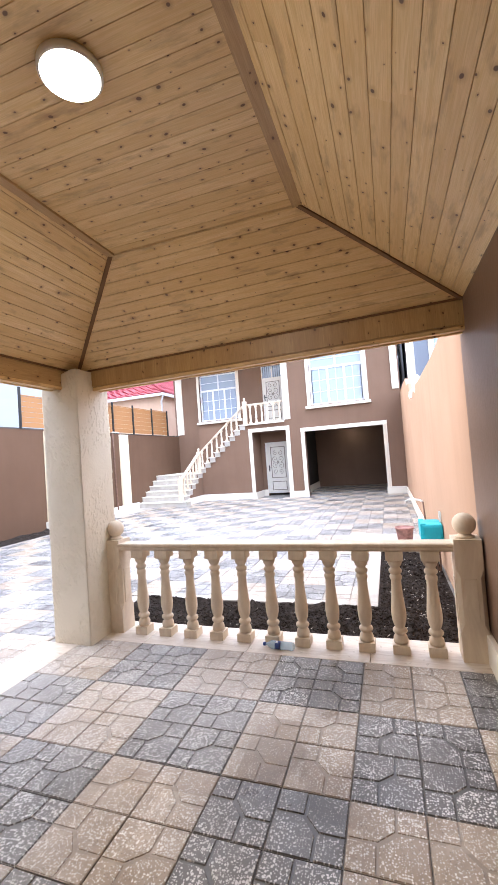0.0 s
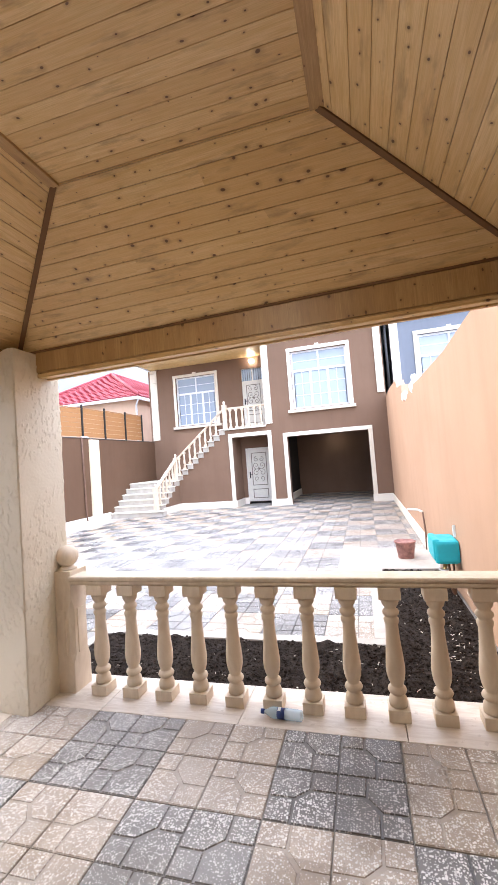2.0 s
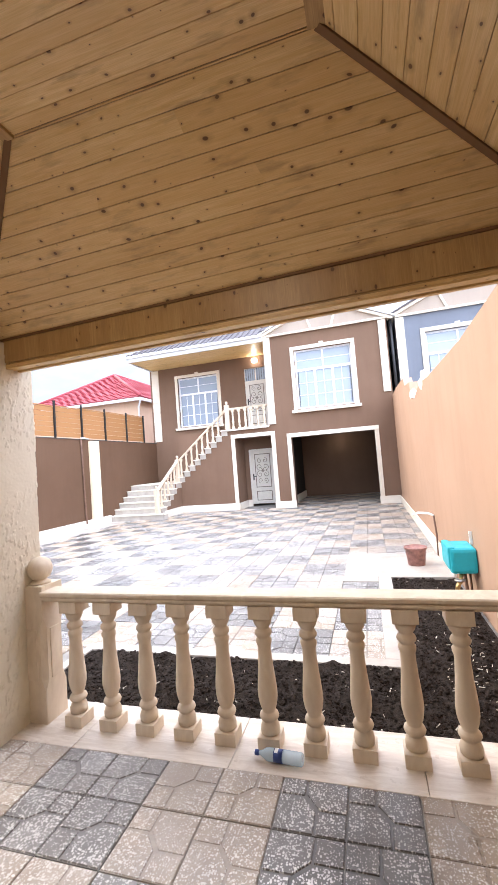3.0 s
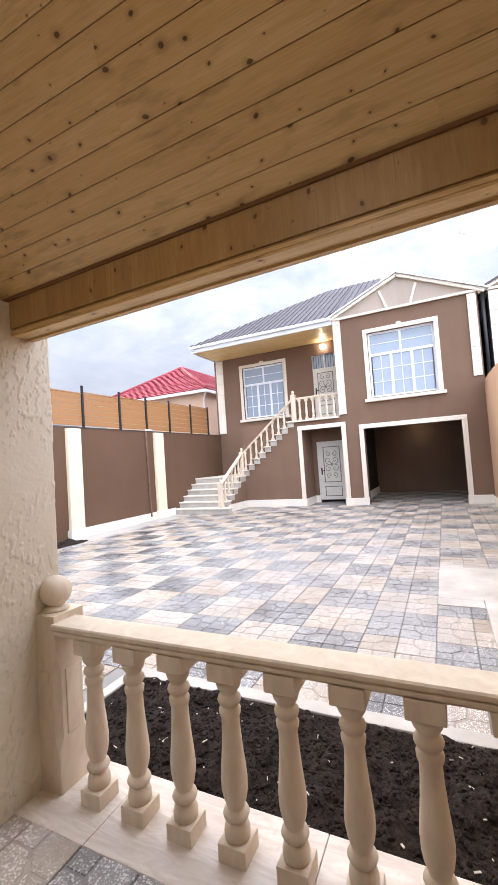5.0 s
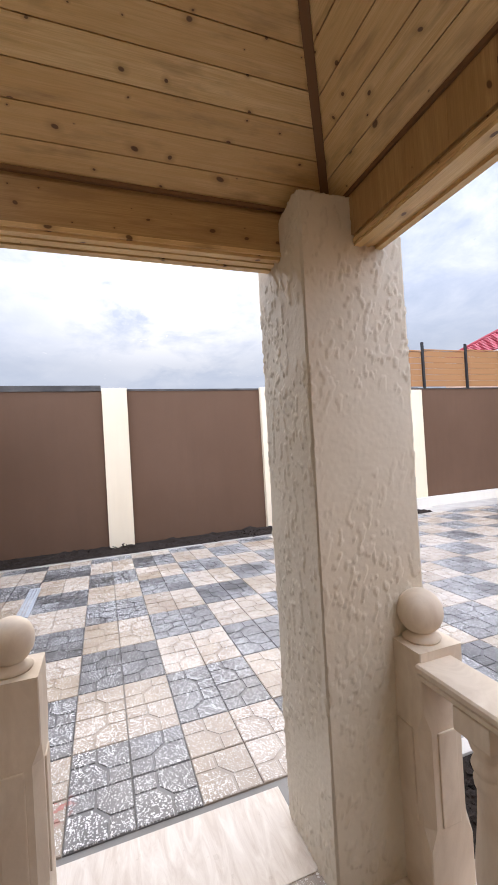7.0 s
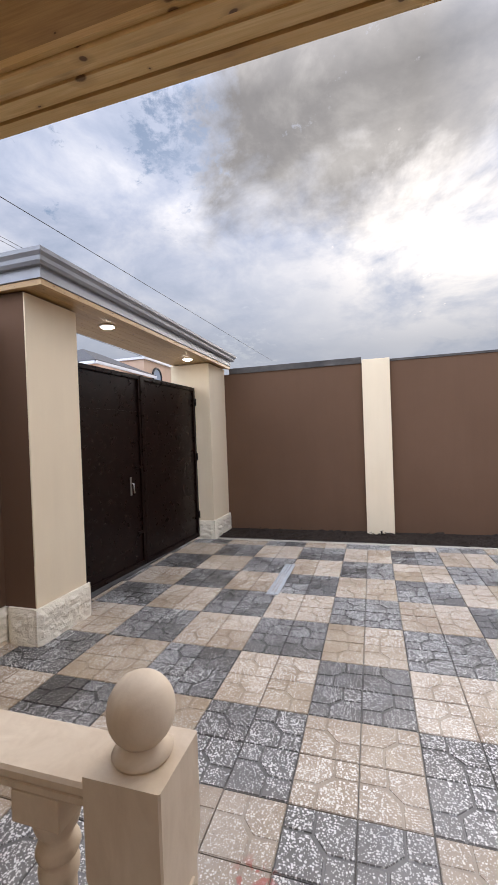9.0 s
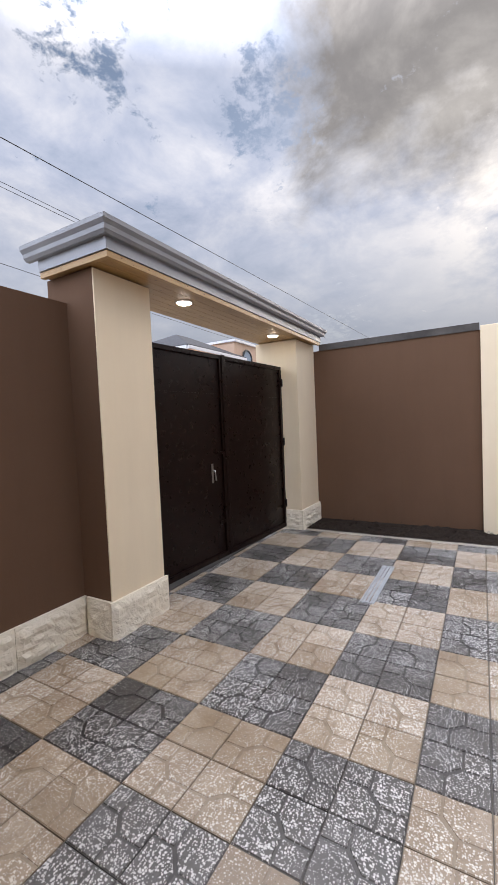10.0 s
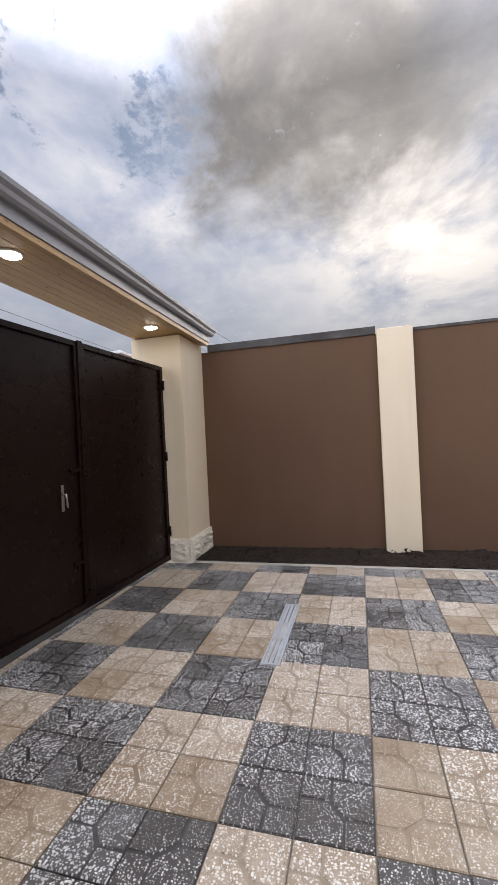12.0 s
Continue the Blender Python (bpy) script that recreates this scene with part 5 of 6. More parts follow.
# the gate stands a little askew between its pillars
gate = thing("metal_gate", (-6.86, -0.46, ZC), "closed brown-black double steel gate", "gate")
GY = -0.46
for x0, x1 in ((-8.33, -6.842), (-6.818, -5.40)):
    leaf = part("leaf", boxes((x0, x1, GY - 0.035, GY, -0.06, 2.40), bevel=0.004), M_GATE, gate)
    for fr in ((x0, x0 + 0.055, 0.001, 0.025, -0.06, 2.40), (x1 - 0.055, x1, 0.001, 0.025, -0.06, 2.40), (x0 + 0.056, x1 - 0.056, 0.001, 0.025, 2.35, 2.40), (x0 + 0.056, x1 - 0.056, 0.001, 0.025, -0.06, 0.0)):
        part("leaf_frame", boxes((fr[0], fr[1], GY + fr[2], GY + fr[3], fr[4], fr[5]), bevel=0.003), M_GATE, leaf)
    part("seam", boxes((x0 + 0.06, x1 - 0.06, GY + 0.001, GY + 0.005, 1.93, 1.938)), M_GATE, leaf)
part("cover_strip", boxes((-6.865, -6.80, GY + 0.026, GY + 0.036, 1.15, 2.41), bevel=0.003), M_GATE, gate)
part("cover_strip", boxes((-6.855, -6.81, GY + 0.026, GY + 0.032, -0.05, 1.14), bevel=0.003), M_GATE, gate)
h = part("handle_plate", boxes((-6.578, -6.546, GY + 0.001, GY + 0.010, 0.87, 1.10), bevel=0.004), M_STEEL, gate, "worn steel handle plate")
part("lever", tube(bmesh.new(), [(-6.56, GY + 0.012, 1.02), (-6.56, GY + 0.045, 1.02), (-6.57, GY + 0.05, 0.90)], 0.009), M_STEEL, h, "", True)
for z in (0.36, 1.20):
    part("bolt", boxes((-6.79, -6.66, GY + 0.001, GY + 0.022, z, z + 0.03), bevel=0.004), M_GATE, gate)
for z in (0.25, 1.2, 2.1):
    for x in (-8.315, -5.415):
        part("hinge", lathe(bmesh.new(), [(0.014, 0.0), (0.014, 0.12)], (x, GY + 0.038, z), 10), M_GATE, gate, "", True)
gate.rotation_euler[2] = radians(-3.3)
structure("gate_sill", boxes((-8.36, -5.38, -0.70, -0.45, -0.2, ZC + 0.010)), M_CONCRETE, "dark concrete sill under the gate", "sill")

can = thing("gate_canopy", (-6.9, -0.5, 2.8), "flat gate canopy with grey gutter and pine soffit", "canopy")
KX0, KX1, KY0, KY1 = -9.12, -4.72, -0.76, -0.01
bm = bmesh.new()
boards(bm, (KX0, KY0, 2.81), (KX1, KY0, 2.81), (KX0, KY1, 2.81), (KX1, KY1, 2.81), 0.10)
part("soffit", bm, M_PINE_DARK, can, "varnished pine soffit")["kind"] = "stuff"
bm = bmesh.new()
for a, b in (((KX0, KY1, 2.815), (KX1 + 0.02, KY1, 2.815)), ((KX1, KY1 - 0.021, 2.815), (KX1, KY0, 2.815))):
    bar(bm, a, b, 0.04, 0.045)
for f in bm.faces:
    board_uv(bm, f, Vector((1, 1, 0)).normalized(), Vector((0, 0, 1)), Vector())
part("edge_strip", bm, M_PINE_DARK, can, "pine edge strip")
part("fascia", boxes((KX0, KX1 + 0.035, KY1 + 0.004, KY1 + 0.03, 2.842, 2.96), (KX1 + 0.005, KX1 + 0.033, KY0, KY1 + 0.003, 2.842, 2.96)), M_GUTTER, can, "grey metal fascia")


def gutter(bm, a, b, out):
    """An ogee gutter from a to b; out points away from the roof."""
    prof = [(0.0, 0.0), (0.035, -0.002), (0.055, 0.02), (0.062, 0.05), (0.085, 0.075), (0.09, 0.105), (0.082, 0.105), (0.0, 0.095)]
    a, b, out = Vector(a), Vector(b), Vector(out)
    d = (b - a).normalized()
    ra = [bm.verts.new(a + out * p - d * p + Vector((0, 0, q))) for p, q in prof]
    rb = [bm.verts.new(b + out * p + d * p * (1 if abs(out.y) > 0.5 else 0) + Vector((0, 0, q))) for p, q in prof]
    bm.faces.new(ra), bm.faces.new(rb[::-1])
    for i in range(len(prof)):
        j = (i + 1) % len(prof)
        bm.faces.new((ra[i], rb[i], rb[j], ra[j]))


bm = bmesh.new()
gutter(bm, (KX0, KY1 + 0.03, 2.93), (KX1 + 0.035, KY1 + 0.03, 2.93), (0, 1, 0))
gutter(bm, (KX1 + 0.035, KY1 + 0.03, 2.93), (KX1 + 0.035, KY0 - 0.10, 2.93), (1, 0, 0))
part("gutter", bm, M_GUTTER, can, "grey metal gutter")
bm = bmesh.new()
slab(bm, [(KX0, KY1 + 0.02, 3.02), (KX1 + 0.02, KY1 + 0.02, 3.02), (KX1 - 0.4, -0.385, 3.14), (KX0, -0.385, 3.14)], (0, 0, -1), 0.03)
slab(bm, [(KX1 + 0.02, KY1 + 0.02, 3.02), (KX1 + 0.02, KY0, 3.02), (KX1 - 0.4, -0.385, 3.14)], (0, 0, -1), 0.03)
slab(bm, [(KX0, KY0, 3.02), (KX1 + 0.02, KY0, 3.02), (KX1 - 0.4, -0.385, 3.14), (KX0, -0.385, 3.14)], (0, 0, -1), 0.03)
part("roof", bm, M_ROOF, can)
for x in (-5.93, -7.95):
    d = thing("downlight", (x, -0.28, 2.81), "lit round downlight in the canopy soffit", "downlight", "canopy downlights")
    part("rim", lathe(bmesh.new(), [(0.078, -0.012), (0.085, -0.006), (0.085, 0.0)], (x, -0.28, 2.808), 28), M_WHITE, d, "", True)
    part("diffuser", lathe(bmesh.new(), [(0.02, -0.026), (0.06, -0.024), (0.074, -0.014), (0.070, -0.008)], (x, -0.28, 2.808), 28), M_LAMP_SMALL, d, "", True)

# overhead wires
for a, b, sag, r in (((6.0, -8.0, 8.50), (-45.0, -7.5, 9.72), 0.0, 0.013), ((6.0, -12.0, 10.5), (-45.0, -12.0, 10.5), 0.25, 0.011), ((6.0, -12.0, 10.32), (-45.0, -12.0, 10.34), 0.25, 0.011), ((6.0, -12.0, 7.9), (-45.0, -12.0, 7.2), 0.25, 0.011)):
    pts = [Vector(a).lerp(Vector(b), i / 24) - Vector((0, 0, sag * math.sin(math.pi * i / 24))) for i in range(25)]
    tagged(part("overhead_wire", tube(bmesh.new(), pts, r, 6), M_CABLE, None), "thin black overhead wire across the sky", "wire", "overhead wires")

# ---- drain, bucket, meter box, bottle, pipes ----
dr = thing("floor_drain", (-6.7, 1.385, ZC), "pale grey slotted metal drain grate set in the paving", "drain")
DX0, DX1, DY0, DY1 = -7.22, -6.21, 1.325, 1.45
part("frame", boxes((DX0, DX1, DY0, DY0 + 0.012, ZC - 0.03, ZC + 0.008), (DX0, DX1, DY1 - 0.012, DY1, ZC - 0.03, ZC + 0.008), (DX0, DX0 + 0.014, DY0 + 0.0125, DY1 - 0.0125, ZC - 0.03, ZC + 0.008), (DX1 - 0.014, DX1, DY0 + 0.0125, DY1 - 0.0125, ZC - 0.03, ZC + 0.008)), M_GRATE, dr)
part("pan", boxes((DX0 + 0.005, DX1 - 0.005, DY0 + 0.005, DY1 - 0.005, ZC - 0.04, ZC - 0.032)), M_BLACK, dr)
me = mesh_of("slat", boxes((DX0 + 0.015, DX1 - 0.015, -0.0125, 0.0125, -0.012, 0.0), bevel=0.003), M_GRATE)
me.transform(Matrix.Translation((-(DX0 + DX1) / 2, 0, 0)))
for k in range(3):
    linked("slat", me, dr, ((DX0 + DX1) / 2, DY0 + 0.0285 + 0.0338 * k, ZC + 0.006))
me = mesh_of("cross_bar", boxes((-0.006, 0.006, -0.048, 0.048, -0.02, -0.013)), M_GRATE)
for k in range(9):
    linked("cross_bar", me, dr, (DX0 + 0.06 + 0.11 * k, (DY0 + DY1) / 2, ZC + 0.006))

bk = thing("bucket", (0.14, 7.38, ZC + 0.006), "dirty red-brown plastic bucket on the cement patch", "bucket")
B0 = (0.14, 7.38, ZC + 0.006)
part("body", lathe(bmesh.new(), [(0.105, 0.0), (0.112, 0.004), (0.142, 0.23), (0.152, 0.232), (0.152, 0.25), (0.140, 0.252), (0.134, 0.23), (0.100, 0.02), (0.01, 0.018)], B0, 32), M_BUCKET, bk, "", True)
part("rim", lathe(bmesh.new(), [(0.143, 0.236), (0.157, 0.238), (0.157, 0.253), (0.143, 0.255), (0.141, 0.245)], B0, 32), M_BUCKET, bk, "", True)
part("contents", lathe(bmesh.new(), [(0.12, 0.15), (0.05, 0.17), (0.01, 0.175)], B0, 20), M_SOIL, bk)
part("bail", tube(bmesh.new(), [(0.14 + 0.155 * math.cos(a), 7.38 - 0.03 - 0.02 * math.sin(a), ZC + 0.24 - 0.05 * math.sin(a)) for a in [math.pi * i / 12 for i in range(13)]], 0.004, 6), M_STEEL, bk)

mb = thing("meter_box", (0.45, 5.75, 0.37), "turquoise plastic valve box on the tan wall", "valve box")
part("body", boxes((0.30, EX - 0.002, 5.55, 5.98, 0.27, 0.52), bevel=0.035), M_TEAL, mb, "", False)
part("lid", boxes((0.285, 0.36, 5.565, 5.965, 0.31, 0.535), bevel=0.025), M_TEAL, mb)
part("tap", tube(bmesh.new(), [(0.40, 5.60, 0.28), (0.38, 5.58, 0.20), (0.35, 5.55, 0.17), (0.33, 5.54, 0.11)], 0.022, 10), M_BRASS, mb, "brass tap", True)
part("wheel", lathe(bmesh.new(), [(0.01, 0.0), (0.05, 0.003), (0.05, 0.015), (0.01, 0.018)], (0.37, 5.56, 0.205), 16), M_STEEL, mb, "", True)
part("pipe", tube(bmesh.new(), [(0.44, 5.68, 0.28), (0.45, 5.66, 0.0), (0.47, 5.62, -0.09)], 0.016), M_PIPE, mb, "brown supply pipe", True)
part("pipe", tube(bmesh.new(), [(0.50, 5.74, 0.28), (0.50, 5.72, 0.02), (0.49, 5.70, -0.09)], 0.012), M_PIPE, mb, "", True)
part("hanger", boxes((EX - 0.03, EX - 0.004, 5.70, 5.72, 0.53, 0.66)), M_WHITE, mb)
sp = thing("standpipe", (0.5, 8.1, 0.2), "white plastic water pipe with a rusty riser", "pipe")
part("spout", tube(bmesh.new(), [(0.50, 8.0, 0.50), (0.44, 8.1, 0.52), (0.30, 8.15, 0.53), (0.22, 8.2, 0.49)], 0.018), M_WHITE, sp, "white spout", True)
part("riser", tube(bmesh.new(), [(0.50, 7.98, 0.50), (0.51, 7.9, 0.2), (0.50, 7.88, -0.09)], 0.014), M_PIPE, sp, "rusty riser", True)

dp = thing("drain_pipe", (WX + 0.04, 12.1, 1.3), "brown pipe fixed upright to the boundary wall", "pipe")
part("pipe", tube(bmesh.new(), [(WX + 0.04, 12.02, 2.74), (WX + 0.04, 12.04, 2.0), (WX + 0.04, 12.08, 0.25), (WX + 0.05, 12.09, 0.02)], 0.026, 10), M_PIPE, dp, "", True)
part("elbow", tube(bmesh.new(), [(WX + 0.04, 12.0, 2.74), (WX + 0.04, 12.2, 2.75), (WX - 0.05, 12.5, 2.75)], 0.024, 10), M_WHITE, dp, "", True)

# plastic bottle lying on the marble
bt = thing("water_bottle", (-0.93, 3.17, 0.03), "clear plastic water bottle with blue label on its side", "bottle")
BA, BD = Vector((-1.08, 3.150, 0.034)), Vector((0.99, -0.06, 0)).normalized()


def lying(profile, material, name, label="", seg=24):
    bm = lathe(bmesh.new(), profile, seg=seg)
    rot = Vector((0, 0, 1)).rotation_difference(BD).to_matrix().to_4x4()
    bm.transform(Matrix.Translation(BA) @ rot)
    return part(name, bm, material, bt, label, True)


lying([(0.008, 0.022), (0.011, 0.024), (0.011, 0.030), (0.018, 0.045), (0.028, 0.060), (0.031, 0.075), (0.031, 0.10), (0.029, 0.103), (0.029, 0.150), (0.031, 0.153)] + [(0.031 - 0.0015 * (k % 2), 0.16 + 0.010 * k) for k in range(8)] + [(0.030, 0.245), (0.024, 0.252), (0.005, 0.248)], M_CLEAR, "body", "clear ribbed plastic")
lying([(0.004, 0.0), (0.0135, 0.001), (0.0135, 0.017), (0.011, 0.022)], M_BLUE, "cap", "dark blue screw cap")
lying([(0.0302, 0.104), (0.0302, 0.149)], M_BLUE, "label", "dark blue paper label")
bm = bmesh.new()
rot = Vector((0, 0, 1)).rotation_difference(BD).to_matrix().to_4x4()
for k in range(7):
    a0, a1 = 2.6 + 0.16 * k, 2.76 + 0.16 * k
    c = [(0.0308 * math.cos(a), 0.0308 * math.sin(a), h) for a, h in ((a0, 0.108), (a1, 0.108), (a1, 0.126), (a0, 0.126))]
    bm.faces.new([bm.verts.new(Matrix.Translation(BA) @ rot @ Vector(p)) for p in c])
part("label_panel", bm, M_LABEL, bt, "white label panel")

# pale wood chips and litter in the soil
bm = bmesh.new()
rng = random.Random(5)
for k in range(300):
    if rng.random() < 0.30:
        # most of the litter lies in one heap where the bed turns
        x, y = min(BED[1] - 0.05, rng.gauss(0.22, 0.13)), rng.gauss(4.55, 0.28)
    elif rng.random() < 0.55:
        x, y = rng.uniform(BED[0] + 0.05, BED[1] - 0.05), rng.uniform(BED[2] + 0.03, BED[3] - 0.03)
    else:
        x, y = rng.uniform(-0.2, BED[1] - 0.05), rng.uniform(BED[3], 6.6)
    z = ZC + 0.019 + max(-0.026, noise.fractal(Vector((x, y, 0.3)) * 5.0, 1.0, 2.0, 4) * 0.065)
    a, l = rng.uniform(0, math.pi), rng.uniform(0.006, 0.03) * (1.6 if rng.random() < 0.1 else 1)
    d = Vector((math.cos(a), math.sin(a), rng.uniform(-0.2, 0.3))) * l / 2
    bar(bm, Vector((x, y, z)) - d, Vector((x, y, z)) + d, rng.uniform(0.003, 0.009), 0.003)
structure("wood_chips", bm, M_CHIP, "pale wood chips and litter scattered on the soil", "litter", kind="stuff")
ball = bmesh.new()
bmesh.ops.create_icosphere(ball, subdivisions=1, radius=1.0)
ball.verts.index_update()
unit_v, unit_f = [v.co.copy() for v in ball.verts], [[v.index for v in f.verts] for f in ball.faces]
ball.free()
verts, faces = [], []
for k in range(9000):
    if rng.random() < 0.55:
        x, y = rng.uniform(BED[0] + 0.03, BED[1] - 0.03), rng.uniform(BED[2] + 0.03, BED[3] - 0.03)
    elif rng.random() < 0.6:
        x, y = rng.uniform(-0.22, BED[1] - 0.03), rng.uniform(BED[3], 6.65)
    else:
        x, y = rng.uniform(WX + 0.04, -8.44), rng.uniform(0.0, 8.9)
    z = ZC + 0.019 + max(-0.026, noise.fractal(Vector((x, y, 0.3)) * 5.0, 1.0, 2.0, 4) * 0.065)
    s = rng.uniform(0.004, 0.011) * (2.3 if rng.random() < 0.13 else 1)
    o = len(verts)
    sx, sy, sz = s * rng.uniform(0.7, 1.3), s * rng.uniform(0.7, 1.3), s * rng.uniform(0.6, 1.0)
    for v in unit_v:
        w = rng.uniform(0.75, 1.2)
        verts.append((x + v.x * sx * w, y + v.y * sy * w, z + v.z * sz * w))
    faces += [[i + o for i in f] for f in unit_f]
me = bpy.data.meshes.new("soil_clods")
me.from_pydata(verts, [], faces)
me.materials.append(M_SOIL)
tagged(new("soil_clods", me), "loose clods of dark soil", "soil", "", "stuff")

# ---- slat fence on the west wall ----
fence = thing("slat_fence", (WX - 0.1, 12, 2.72), "orange wood slat fence on black steel posts", "fence")
FY = [8.28, 9.60, 10.96, 12.14, 13.36, 14.68, 15.92]
FX = WX + 0.02
for a, b in zip(FY, FY[1:]):
    rise = (3.60 + 0.024 * ((a + b) / 2 - 9.0) - 2.76) / 6       # each bay stands a little taller than the last
    for k in range(6):
        part("slat", boxes((FX - 0.055, FX - 0.035, a + 0.02, b - 0.02, 2.76 + rise * k, 2.76 + rise * (k + 1) - 0.007), bevel=0.004), M_SLAT, fence)
    part("top_rail", boxes((FX - 0.06, FX - 0.02, a + 0.02, b - 0.02, 2.762 + rise * 6, 2.79 + rise * 6)), M_SLAT, fence)
for y in FY:
    part("post", boxes((FX - 0.034, FX + 0.006, y - 0.03, y + 0.03, 2.70, 3.82)), M_BLACK, fence)

# ---- neighbours ----
red = thing("neighbour_house", (-15.5, 24, ZC), "peach house with a red metal tile hip roof", "house", "neighbouring houses")
HX, HXE, HS, HN, HE, HA = -19.6, -11.75, 20.3, 30.0, 5.55, 7.9
part("wall", boxes((HX + 0.4, HXE - 0.35, HS + 0.4, HN - 0.4, -0.3, HE - 0.02)), M_PEACH, red)
part("fascia", boxes((HX, HXE, HS, HS + 0.1, HE - 0.16, HE + 0.02), (HXE - 0.1, HXE, HS + 0.1, HN, HE - 0.16, HE + 0.02)), M_FASCIA, red, "white eave")


def tiled(name, quad, parent):
    """Stepped metal tile courses on a roof plane: low edge a to b, high edge c to d."""
    a, b, c, d = (Vector(v) for v in quad)
    n = (b - a).cross(c - a).normalized()
    n = n if n.z > 0 else -n
    bm = bmesh.new()
    courses = 18
    for k in range(courses):
        p0, p1 = a.lerp(c, k / courses), b.lerp(d, k / courses)
        q0, q1 = a.lerp(c, (k + 1) / courses), b.lerp(d, (k + 1) / courses)
        seg = max(2, int((p1 - p0).length / 0.22))
        lo = [bm.verts.new(p0.lerp(p1, i / seg) + n * (0.06 + (0.02 if i % 2 else -0.02))) for i in range(seg + 1)]
        hi = [bm.verts.new(q0.lerp(q1, i / seg) + n * (0.02 + (0.02 if i % 2 else -0.02))) for i in range(seg + 1)]
        un = [bm.verts.new(p0.lerp(p1, i / seg) - n * 0.03) for i in range(seg + 1)]
        for i in range(seg):
            bm.faces.new((lo[i], lo[i + 1], hi[i + 1], hi[i]))
            bm.faces.new((un[i], un[i + 1], lo[i + 1], lo[i]))
    return part(name, bm, M_RED, parent, "red metal tiles")


RX = -15.7
tiled("roof_south", ((HX, HS, HE), (HXE, HS, HE), (RX, 24.0, HA), (RX + 0.05, 24.0, HA)), red)
tiled("roof_east", ((HXE, HS, HE), (HXE, HN, HE), (RX + 0.05, 24.0, HA), (RX + 0.05, HN, HA)), red)
bm = bmesh.new()
tube(bm, [(RX, 24.0, HA + 0.05), (HXE, HS, HE + 0.08)], 0.09, 8)
tube(bm, [(RX, 24.0, HA + 0.05), (HX, HS, HE + 0.08)], 0.09, 8)
tube(bm, [(RX, 24.0, HA + 0.05), (RX, HN, HA + 0.05)], 0.09, 8)
part("ridge", bm, M_RED, red, "", True)
part("downpipe", tube(bmesh.new(), [(HXE - 0.05, HS + 0.1, HE - 0.15), (HXE - 0.3, HS + 0.3, HE - 0.45), (HXE - 0.3, HS + 0.32, 0.0)], 0.05), M_FASCIA, red, "white downpipe", True)

blue = thing("neighbour_house", (3.2, F + 0.5, ZC), "blue-grey neighbouring house with ivory trim", "house", "neighbouring houses")
BX0, BX1, BY = 0.85, 5.0, F + 0.1
bm = bmesh.new()
wall_with_holes(bm, BX0, BX1, -0.3, 6.0, BY, BY + 0.3, [(1.72, 3.67, 3.25, 5.35)])
part("wall", bm, M_BLUEGREY, blue)
part("body", boxes((BX0, BX1, BY + 1.5, 24, -0.3, 6.0), (BX0, BX0 + 0.2, BY + 0.302, BY + 1.5, -0.3, 6.0)), M_BLUEGREY, blue)
part("room_back", boxes((BX0 + 0.21, BX1, BY + 1.40, BY + 1.49, 2.5, 6.0)), M_CURTAIN, blue)
surround("window_surround", 1.72, 3.67, 3.22, 5.35, 0.13, BY, True, 0.07, blue)
window_unit("window", 1.723, 3.667, 3.25, 5.347, BY + 0.08, blue)
quoin(BX0, BX0 + 0.27, BY, 2.0, 5.95, blue)
bm = bmesh.new()
prism(bm, [(BX0 - 0.1, 6.0), (BX1, 6.0), (2.95, 6.95)], BY - 0.02, BY + 0.2)
part("gable", bm, M_GABLE, blue)
bm = bmesh.new()
bar(bm, (BX0 - 0.15, BY - 0.05, 6.0), (BX1, BY - 0.05, 6.0), 0.06, 0.07)
bar(bm, (BX0 - 0.25, BY - 0.06, 5.95), (2.95, BY - 0.06, 7.0), 0.10, 0.09)
bar(bm, (2.2, BY - 0.045, 6.62), (2.45, BY - 0.045, 6.03), 0.04, 0.07)
part("gable_trim", bm, M_TRIM, blue, "ivory gable boards")
bm = bmesh.new()
slab(bm, [(BX0 - 0.3, BY - 0.16, 5.97), (2.95, BY - 0.16, 7.08), (2.95, 22, 7.08), (BX0 - 0.3, 22, 5.97)], (0, 0, 1), 0.05)
slab(bm, [(BX1 + 0.4, BY - 0.16, 6.1), (2.95, BY - 0.16, 7.08), (2.95, 22, 7.08), (BX1 + 0.4, 22, 6.1)], (0, 0, 1), 0.05)
part("roof", bm, M_ROOF, blue)
tagged(part("downpipe", tube(bmesh.new(), [(0.70, F + 0.05, 6.0), (0.70, F + 0.06, 3.0)], 0.05), M_BLACK, None, "", True), "black downpipe between the two houses", "downpipe")

far = thing("neighbour_house", (-20, -10, ZC), "pale house with arched windows and a dark roof behind the gate", "house", "neighbouring houses")
part("wall", boxes((-25.0, -19.6, -14, -8.0, -0.3, 5.55), (-19.58, -15.9, -12.4, -8.2, -0.3, 4.70)), M_PEACH, far)
part("cornice", boxes((-25.1, -19.5, -14.1, -7.9, 5.552, 5.66)), M_FASCIA, far, "white cornice")
for x in (-20.75, -22.95):
    pts = [(x - 0.42, 4.45), (x + 0.42, 4.45)] + [(x + 0.42 * math.cos(a), 4.85 + 0.42 * math.sin(a)) for a in [math.pi * k / 10 for k in range(11)]]
    w = part("arched_window", prism(bmesh.new(), pts, -7.995, -7.96), M_GLASS, far, "arched window")
    part("frame", tube(bmesh.new(), [(p[0], -7.95, p[1]) for p in pts[1:]] + [(pts[0][0], -7.95, pts[0][1])], 0.05, 6), M_BLACK, w)
